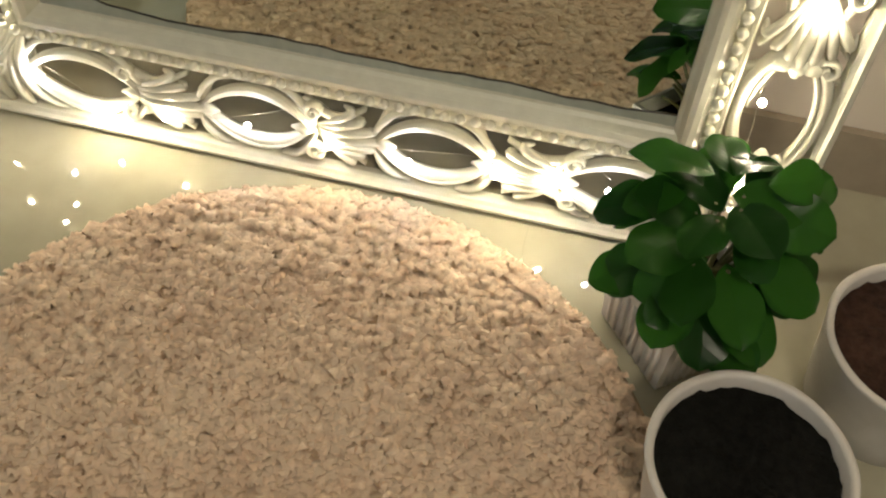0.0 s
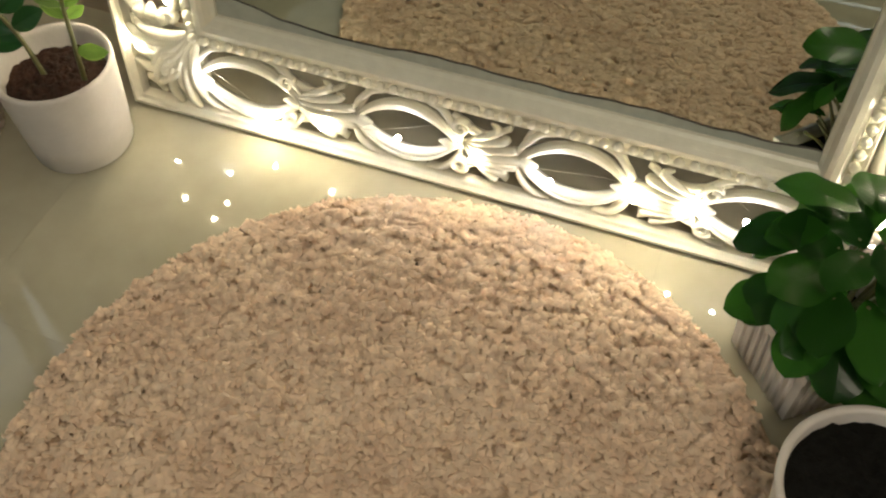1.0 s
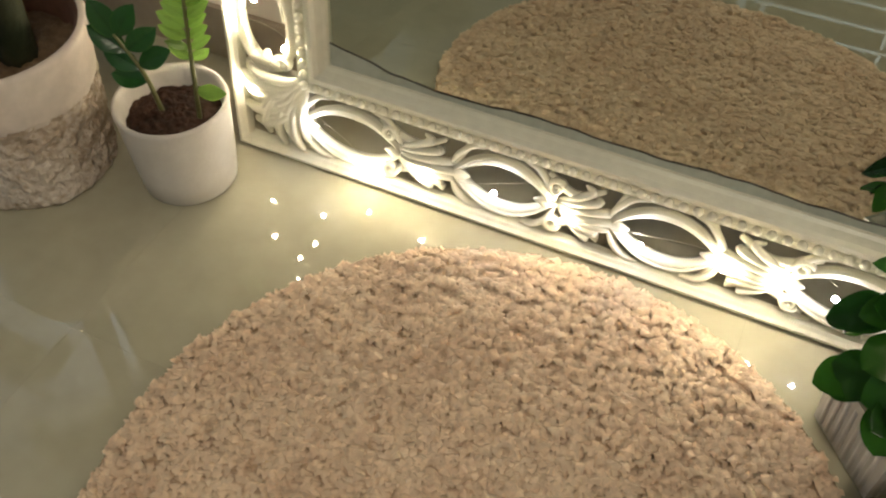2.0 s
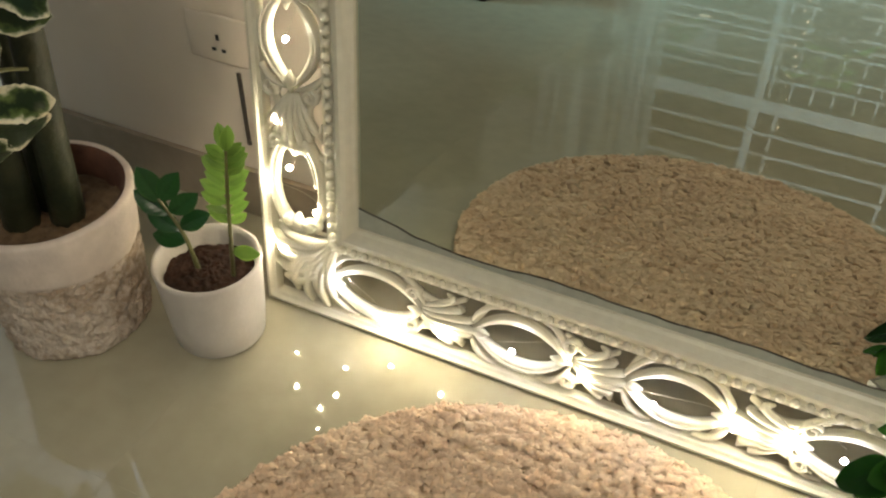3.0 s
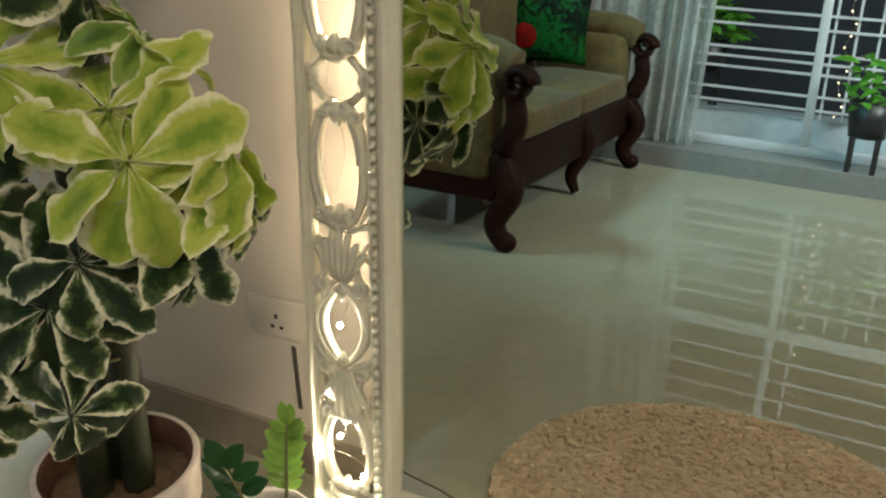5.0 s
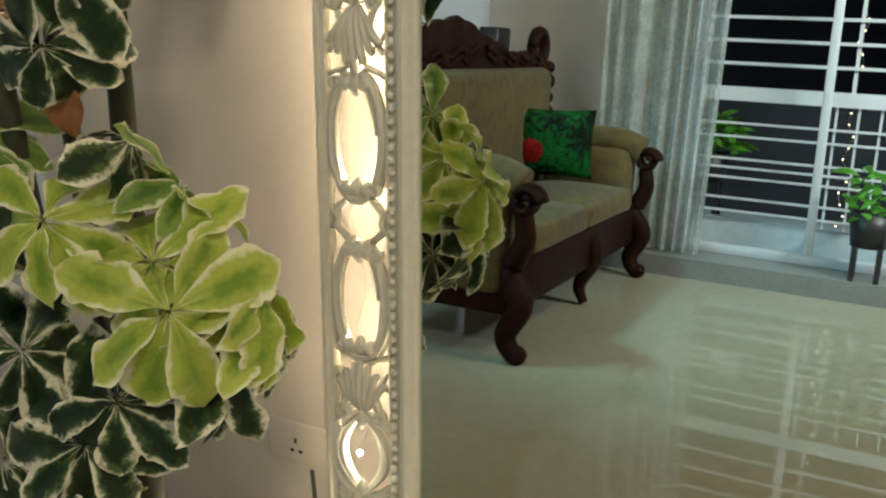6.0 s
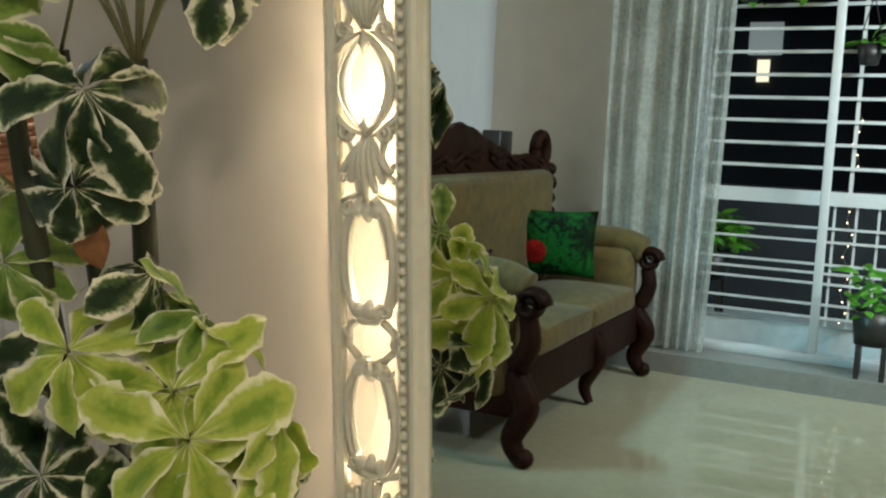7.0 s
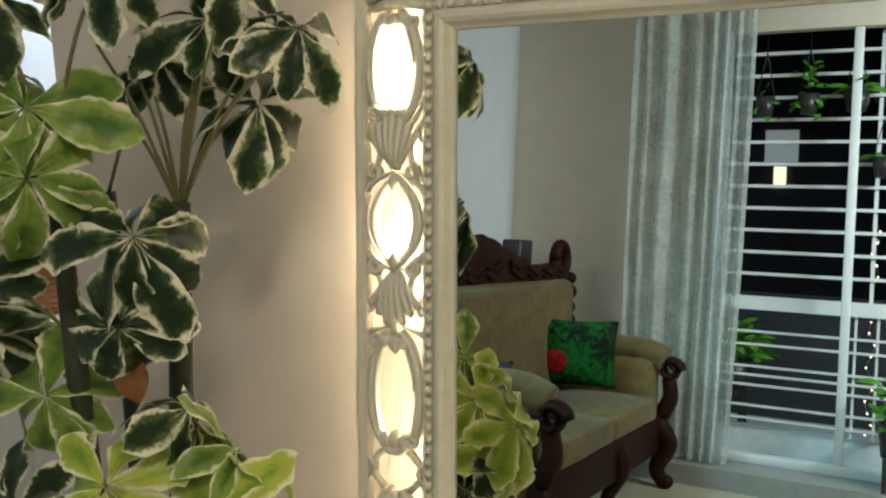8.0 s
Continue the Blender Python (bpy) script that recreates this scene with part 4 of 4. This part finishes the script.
part("seat_cushion", soft([(-0.20, -0.63, 0.36, 0.27, 0.0, 0.465)], 0.03, 0.035), VELVET, sofa)
part("seat_cushion", soft([(-0.20, 0.005, 0.36, 0.27, 0.63, 0.465)], 0.03, 0.035), VELVET, sofa)
part("backrest", soft([(-0.33, -0.72, 0.42, -0.20, 0.72, 1.0)], 0.05), VELVET, sofa)
part("apron", boxes((-0.28, -0.80, 0.17, 0.25, 0.80, 0.37), bev=0.02), WOOD, sofa)
for g in (-1, 1):
    bm = soft([(-0.30, min(g * 0.64, g * 0.83), 0.24, 0.225, max(g * 0.64, g * 0.83), 0.64)], 0.05)
    tube(bm, [(-0.31, g * 0.755, 0.655), (-0.05, g * 0.755, 0.665), (0.15, g * 0.755, 0.665), (0.26, g * 0.755, 0.630)], 0.074, 0.066, 6, 14)
    part("armrest", bm, VELVET, sofa)
    bm = bmesh.new()
    sp = [(0.285 + 0.055 * math.cos(a * 0.5) * (1 - a * 0.04), g * 0.78, 0.585 + 0.055 * math.sin(a * 0.5) * (1 - a * 0.04)) for a in range(0, 17)]
    sweep(bm, sp, 0.05, 0.020, up=(0.1, 0, 1), seg=8)
    tube(bm, [(0.275, g * 0.78, 0.54), (0.285, g * 0.78, 0.45), (0.245, g * 0.78, 0.36)], 0.035, 0.045)
    part("arm_scroll", bm, WOOD, sofa)
    bm = bmesh.new()
    tube(bm, [(0.22, g * 0.76, 0.33), (0.285, g * 0.78, 0.22), (0.235, g * 0.78, 0.10), (0.27, g * 0.78, 0.03), (0.30, g * 0.78, 0.018)], 0.054, 0.026, 8, 10)
    bmesh.ops.create_uvsphere(bm, u_segments=10, v_segments=6, radius=0.036, matrix=pose(0.285, g * 0.78, 0.034))
    part("leg", bm, WOOD, sofa)
    part("leg", tube(bmesh.new(), [(-0.27, g * 0.74, 0.30), (-0.29, g * 0.74, 0.15), (-0.33, g * 0.75, 0.0)], 0.04, 0.025), WOOD, sofa)
part("leg", tube(bmesh.new(), [(0.22, -0.12, 0.32), (0.255, -0.12, 0.22), (0.20, -0.12, 0.09), (0.225, -0.12, 0.012)], 0.05, 0.02), WOOD, sofa)
for g in (-1, 1):
    bm = bmesh.new()
    tube(bm, [(-0.27, g * 0.76, 0.5), (-0.30, g * 0.80, 0.74), (-0.31, g * 0.785, 0.88), (-0.33, g * 0.80, 1.04)], 0.055, 0.05, 8, 8)
    for y, z, r in ((0.84, 0.78, 0.042), (0.855, 0.85, 0.034), (0.835, 0.93, 0.045), (0.85, 1.0, 0.034)):
        bmesh.ops.create_uvsphere(bm, u_segments=10, v_segments=6, radius=r, matrix=pose(-0.29, g * y, z))
    part("stile", bm, WOOD, sofa, "carved wooden stile with knobs")
bm = bmesh.new()
rows_c = []
for k in range(61):
    y = -0.76 + 1.52 * k / 60
    top = 1.055 + 0.14 * math.exp(-((y - 0.22) / 0.42) ** 2) + 0.018 * abs(math.sin(y * 9 + 0.4)) + 0.005 * math.sin(y * 41)
    rows_c.append([bm.verts.new((x, y, z)) for x, z in ((-0.355, 0.93), (-0.285, 0.93), (-0.268, 1.0), (-0.290, top - 0.012), (-0.31, top), (-0.34, top - 0.006), (-0.36, 1.0))])
for a, b in zip(rows_c, rows_c[1:]):
    for k in range(7):
        bm.faces.new((a[k], a[(k + 1) % 7], b[(k + 1) % 7], b[k]))
bm.faces.new(rows_c[0])
bm.faces.new(rows_c[-1][::-1])
bmesh.ops.recalc_face_normals(bm, faces=bm.faces)
part("crest_rail", bm, WOOD, sofa)
for g in (-1, 1):
    bm = bmesh.new()
    sweep(bm, [(-0.33, g * 0.80 + 0.075 * math.cos(t), 1.095 + 0.082 * math.sin(t)) for t in [2 * math.pi * i / 16 for i in range(17)]], 0.027, 0.034, up=(1, 0, 0), seg=8)
    part("crest_scroll", bm, WOOD, sofa, "open carved scroll loop")
    bm = bmesh.new()
    for lift, amp in ((1.015, 0.016), (1.05, 0.012)):
        tube(bm, [(-0.270, g * (0.05 + 0.09 * k), lift + amp * (-1) ** k + 0.03 * math.exp(-(k / 2.5) ** 2)) for k in range(8)], 0.016, 0.011, 5, 7)
    for k in range(3):
        sweep(bm, [(-0.266, g * (0.16 + 0.2 * k) + (0.030 - 0.0012 * j) * math.cos(j * 0.5), 1.035 + (0.030 - 0.0012 * j) * math.sin(j * 0.5)) for j in range(20)], 0.009, 0.009, up=(1, 0, 0), seg=6)
    part("crest_carving", bm, WOOD, sofa)

PIL1 = mat("green_sequin_cloth", (0.004, 0.105, 0.014), 0.4, spec=0.15, vary=0.8, scale=45, bump=0.9, bump_scale=110, second=(0.001, 0.006, 0.003), relief=0.012, sharp=0.10)
PILRED = mat("red_sequin_cloth", (0.36, 0.013, 0.010), 0.4, spec=0.2, vary=0.7, scale=60, bump=0.9, bump_scale=110, second=(0.06, 0.002, 0.002))
PIL2 = mat("dark_blue_cloth", (0.008, 0.011, 0.018), 0.8, vary=0.3, scale=60, bump=0.2)


def pillow(label, w, h, d, material, m):
    ob = empty("throw_pillow", label, "pillow", m)
    bm = bmesh.new()
    bmesh.ops.create_grid(bm, x_segments=14, y_segments=14, size=0.5)
    back = bmesh.new()
    bmesh.ops.create_grid(back, x_segments=14, y_segments=14, size=0.5)
    for b, s in ((bm, 1), (back, -1)):
        for v in b.verts:
            px, py = v.co.x * 2, v.co.y * 2
            puff = (max(0, 1 - px ** 4) * max(0, 1 - py ** 4)) ** 0.6
            pin = 1 - 0.07 * (1 - abs(px) ** 2) * abs(py) ** 3 - 0.0
            v.co = Vector((px / 2 * w * (1 - 0.06 * (1 - py * py)), s * -d / 2 * puff, py / 2 * h * pin))
    me = bpy.data.meshes.new("tmp")
    back.to_mesh(me)
    back.free()
    bm.from_mesh(me)
    bpy.data.meshes.remove(me)
    bmesh.ops.remove_doubles(bm, verts=bm.verts, dist=0.0005)
    bmesh.ops.recalc_face_normals(bm, faces=bm.faces)
    part("cover", bm, material, ob)
    return ob


pg = pillow("dark pillow with green sequins and a red patch on the sofa", 0.40, 0.34, 0.14, PIL1, pose(-0.90, -2.96, 0.66, 10, 0, 161))
bm = bmesh.new()
bmesh.ops.create_uvsphere(bm, u_segments=16, v_segments=10, radius=1.0, matrix=Matrix.LocRotScale((0.085, -0.066, -0.02), None, (0.068, 0.006, 0.060)))
for v in bm.verts:
    v.co += Vector((1, 0, 1)) * 0.010 * noise.noise(v.co * 40)
part("red_patch", bm, PILRED, pg, "round red sequin patch")
pillow("dark blue pillow on the sofa", 0.26, 0.24, 0.11, PIL2, pose(-0.92, -1.98, 0.60, 12, 0, 120))

spk = empty("black_speaker", "black box speaker standing behind the sofa", "speaker", pose(-1.42, -3.40, 0))
part("cabinet", boxes((-0.055, -0.085, 0.02, 0.055, 0.085, 1.19), bev=0.01), BLACK, spk)
part("foot", boxes((-0.05, -0.08, 0, 0.05, 0.08, 0.02)), BLACK, spk)

# ---- curtain, balcony door and grille ----
curt = empty("sheer_curtain", "sheer grey curtain hanging in soft folds beside the balcony door", "curtain", pose(-0.53, -3.52, 0.11))
bm = bmesh.new()
nx, nz = 130, 26
grid = []
for j in range(nz + 1):
    tz = j / nz
    z = 2.36 * tz
    row = []
    for i in range(nx + 1):
        s = i / nx
        half = 0.275 + 0.025 * tz
        x = -half + 2 * half * s - 0.025 * (1 - tz) + 0.02 * math.sin(tz * 3.1) * (s - 0.5)
        y = 0.052 * (0.45 + 0.55 * abs(noise.noise((s * 5, 0.4, 2))) * 2) * math.sin(s * 44 + 3.2 * math.sin(s * 7 + 0.6) + 0.5 * noise.noise((s * 4, tz * 2, 7))) + 0.02 * noise.noise((s * 8, tz * 3, 1)) + 0.006 * noise.noise((s * 60, tz * 4, 3))
        row.append(bm.verts.new((x, y, z)))
    grid.append(row)
for j in range(nz):
    for i in range(nx):
        bm.faces.new((grid[j][i], grid[j][i + 1], grid[j + 1][i + 1], grid[j + 1][i]))
part("cloth", bm, SHEER, curt)
for k in range(8):
    x = -0.27 + 0.078 * k
    part("heading_tab", boxes((x - 0.016, -0.022, 2.33, x + 0.016, 0.012, 2.425), bev=0.004), SHEER, curt)
rod = empty("curtain_rod", "thin dark curtain rod over the balcony door", "curtain rod", pose(0, -3.54, 2.50))
part("rod", sweep(bmesh.new(), [(-1.0, 0, 0), (2.2, 0, 0)], 0.012, 0.012, up=(0, 0, 1), seg=10), BLACK, rod)
for x in (-0.95, 0.6, 2.15):
    part("bracket", boxes((x - 0.012, -0.24, -0.015, x + 0.012, 0.0, 0.015)), BLACK, rod)

door = empty("balcony_door", "white aluminium sliding balcony door frame standing on the curb", "door", pose(0.225, -3.68, 0.1), kind="structure")
for x0, x1, z0, z1 in ((-0.67, 1.68, 0.0, 0.045), (-0.67, 1.68, 2.2, 2.32), (-0.67, -0.60, 0.045, 2.2), (1.61, 1.68, 0.045, 2.2)):
    part("door_frame", boxes((x0, -0.04, z0, x1, 0.03, z1), bev=0.004), WALL if z0 > 2 else GRILLE, door)
part("door_stile", boxes((-0.021, -0.02, 0.045, 0.021, 0.02, 2.2), bev=0.004), GRILLE, door)

gr = empty("window_grille", "white painted steel grille of horizontal bars outside the door", "grille", pose(0.22, -3.84, 0.1))
bars = [0.966 + 0.1155 * k for k in range(11)]
for z in bars:
    part("bar", boxes((-0.66, -0.008, z - 0.008, 1.66, 0.008, z + 0.008)), GRILLE, gr, smooth=False)
part("wide_bar", boxes((-0.66, -0.012, 0.776, 1.66, 0.012, 0.848)), GRILLE, gr, smooth=False)
for z in (0.661, 0.592, 0.476, 0.430, 0.377, 0.269, 0.201):
    part("bar", boxes((-0.66, -0.007, z - 0.006, 1.66, 0.007, z + 0.006)), GRILLE, gr, smooth=False)
for x in (0.041, 0.144, 0.247, 0.350, 0.453, 0.556):
    part("upright", boxes((x - 0.006, -0.014, 0.16, x + 0.006, -0.008, 0.776)), GRILLE, gr, smooth=False)
for x in (0.105, 0.72, 1.3):
    part("upright", boxes((x - 0.009, -0.018, 0.848, x + 0.009, -0.008, 2.22)), GRILLE, gr, smooth=False)
slab("balcony_floor", [(-2.2, -5.2, -0.02, 3.2, -3.9, 0.08)], PARAPET, "pale balcony floor and low plinth outside the door", "balcony")
slab("balcony_plinth", [(-0.45, -3.96, 0.08, 1.9, -3.88, 0.25)], PARAPET, "low pale plinth below the grille", "plinth")
# parapet and far wall are dark by colour, in place of night shade
slab("balcony_wall", [(-2.2, -5.3, -0.02, 3.2, -5.2, 0.9)], NIGHT, "balcony parapet with the dark of night in its colour", "parapet")
far = empty("far_building", "building across the street with a lit window, night darkness painted in", "building", pose(-1.2, -9.0, -6))
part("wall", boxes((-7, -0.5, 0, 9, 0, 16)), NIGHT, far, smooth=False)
part("window", boxes((0.09, 0.005, 8.09, 0.42, 0.03, 8.42)), LITWIN, far, "dimly lit pale window", smooth=False)
part("lamp", boxes((0.19, 0.005, 7.82, 0.31, 0.03, 8.04)), LITLAMP, far, "warm bright lamp opening", smooth=False)

# hanging plants
HL = [leaf_mesh("leaf", 0.11, 0.030, 0.5 + 0.2 * k, 0.15, 0.02, 0.5, k) for k in range(3)]
HS = [leaf_mesh("leaf", 0.05, 0.03, 0.3, 0.15, 0.02, 0.5, k + 3) for k in range(3)]
for q in HL + HS:
    q.materials.append(HANG)
rh = random.Random(8)


def hanging_plant(x, z, spiky, n, r):
    ob = empty("hanging_planter", "dark hanging pot with green leaves at the balcony door", "plant", pose(x, -3.745, z), "hanging plants")
    part("pot", lathe(bmesh.new(), [(0, -0.05), (r * 0.7, -0.05), (r, 0.05), (r * 0.93, 0.05), (r * 0.9, 0.035), (0, 0.035)], 20), BLACK, ob)
    top = 2.32 - z
    for g in (-1, 1):
        part("cord", sweep(bmesh.new(), [(g * r * 0.9, 0, 0.05), (0, 0, min(top - 0.05, 0.28)), (0, 0, top)], 0.003, 0.003, up=(0, 1, 0), seg=4), BLACK, ob)
    for k in range(n):
        t = rh.uniform(0, 6.28)
        d = Vector((math.cos(t), math.sin(t) * 0.6, rh.uniform(0.2, 1.1) if spiky else rh.uniform(-0.6, 0.9)))
        p = Vector((math.cos(t) * r * 0.5, math.sin(t) * r * 0.5, 0.05)) if spiky else Vector((rh.uniform(-r, r) * 1.2, rh.uniform(-r, r) * 0.7, rh.uniform(-0.06, 0.2)))
        part_of("leaf", rh.choice(HL if spiky else HS), None, ob, m=facing(p, d, (0, 0.6, 1), rh.uniform(0.8, 1.2), rh.uniform(-0.4, 0.4)))


hanging_plant(-0.215, 1.93, False, 14, 0.05)
hanging_plant(-0.005, 1.94, False, 34, 0.055)
hanging_plant(0.218, 1.95, True, 34, 0.065)
hanging_plant(0.36, 1.62, True, 26, 0.06)


def balcony_plant(label, x, y, z, leg, n, r):
    ob = empty("balcony_planter", label, "plant", pose(x, y, z))
    part("pot", lathe(bmesh.new(), [(0, leg), (r * 0.8, leg), (r, leg + 0.16), (r * 0.92, leg + 0.16), (r * 0.9, leg + 0.13), (0, leg + 0.13)], 24), BLACK, ob)
    if leg > 0.02:
        for g in (-1, 1):
            for k in (-1, 1):
                part("leg", boxes((g * r * 0.55 - 0.012, k * r * 0.55 - 0.012, 0, g * r * 0.55 + 0.012, k * r * 0.55 + 0.012, leg + 0.005)), BLACK, ob, smooth=False)
    for k in range(n):
        t = rh.uniform(0, 6.28)
        d = Vector((math.cos(t), math.sin(t), rh.uniform(-0.1, 1.2)))
        p = Vector((rh.uniform(-r, r) * 1.1, rh.uniform(-r, r), leg + 0.15 + rh.uniform(0, 0.2)))
        part_of("leaf", rh.choice(HS + HL), None, ob, m=facing(p, d, (0, 0.8, 1), rh.uniform(0.8, 1.3), rh.uniform(-0.4, 0.4)))


balcony_plant("green plant in a dark pot outside the grille", -0.37, -4.05, 0.08, 0.34, 130, 0.11)
balcony_plant("leafy plant on a black stand with small lights", 0.50, -3.50, 0.0, 0.26, 60, 0.10)

outl = empty("balcony_fairy_lights", "string of tiny warm lights hanging on the balcony", "string lights", pose(0.325, -4.0, 0.08))
bm = bmesh.new()
bmesh.ops.create_uvsphere(bm, u_segments=6, v_segments=5, radius=0.0045)
bo = bpy.data.meshes.new("bulb")
bm.to_mesh(bo)
bm.free()
pts = []
for k in range(24):
    z = 0.0 + 1.35 * k / 23
    p = (0.018 * math.sin(k * 1.9), 0.02 * math.cos(k * 1.3), z)
    pts.append(p)
    part_of("bulb", bo, BULB_OUT, outl, m=pose(*p))
part("wire", sweep(bmesh.new(), spline(pts, 3), 0.001, 0.001, up=(0, 1, 0.1), seg=4), WIRE, outl)

# wicker basket seen past the end of the wall
wk = empty("wicker_basket", "round orange brown wicker basket on a narrow white cabinet", "basket", pose(-1.42, 0.52, 0.9))
bm = bmesh.new()
for k in range(15):
    z = 0.008 + 0.016 * k
    r = 0.12 + 0.02 * math.sin(k / 14 * 3.0)
    sweep(bm, [((r + 0.005 * math.cos(j * math.pi + k * math.pi)) * math.cos(2 * math.pi * j / 36), (r + 0.005 * math.cos(j * math.pi + k * math.pi)) * math.sin(2 * math.pi * j / 36), z) for j in range(37)], 0.006, 0.0085, up=(0, 0, 1), seg=5)
part("weave", bm, WICKER, wk)
part("base", lathe(bmesh.new(), [(0, 0.0), (0.11, 0.0), (0.115, 0.01), (0, 0.012)], 24), WICKER, wk)
cab = empty("white_cabinet", "narrow white cabinet against the white wall", "cabinet", pose(-1.42, 0.52, 0))
part("cabinet_body", boxes((-0.18, -0.2, 0.06, 0.18, 0.25, 0.87), bev=0.006), POTW, cab)
part("cabinet_top", boxes((-0.19, -0.22, 0.87, 0.20, 0.27, 0.9), bev=0.005), POTW, cab)
part("plinth", boxes((-0.17, -0.17, 0, 0.16, 0.23, 0.06)), BLACK, cab, smooth=False)

# ---- floor tiles ----
bm = boxes((-0.3999, -0.3999, -0.006, 0.3999, 0.3999, 0.0))
tile0 = bpy.data.meshes.new("tile")
bm.to_mesh(tile0)
bm.free()
for i in range(6):
    for j in range(9):
        part_of("tile", tile0, TILE, floor, smooth=False, m=pose(-1.33 + 0.8 * i, -3.2 + 0.8 * j, 0))
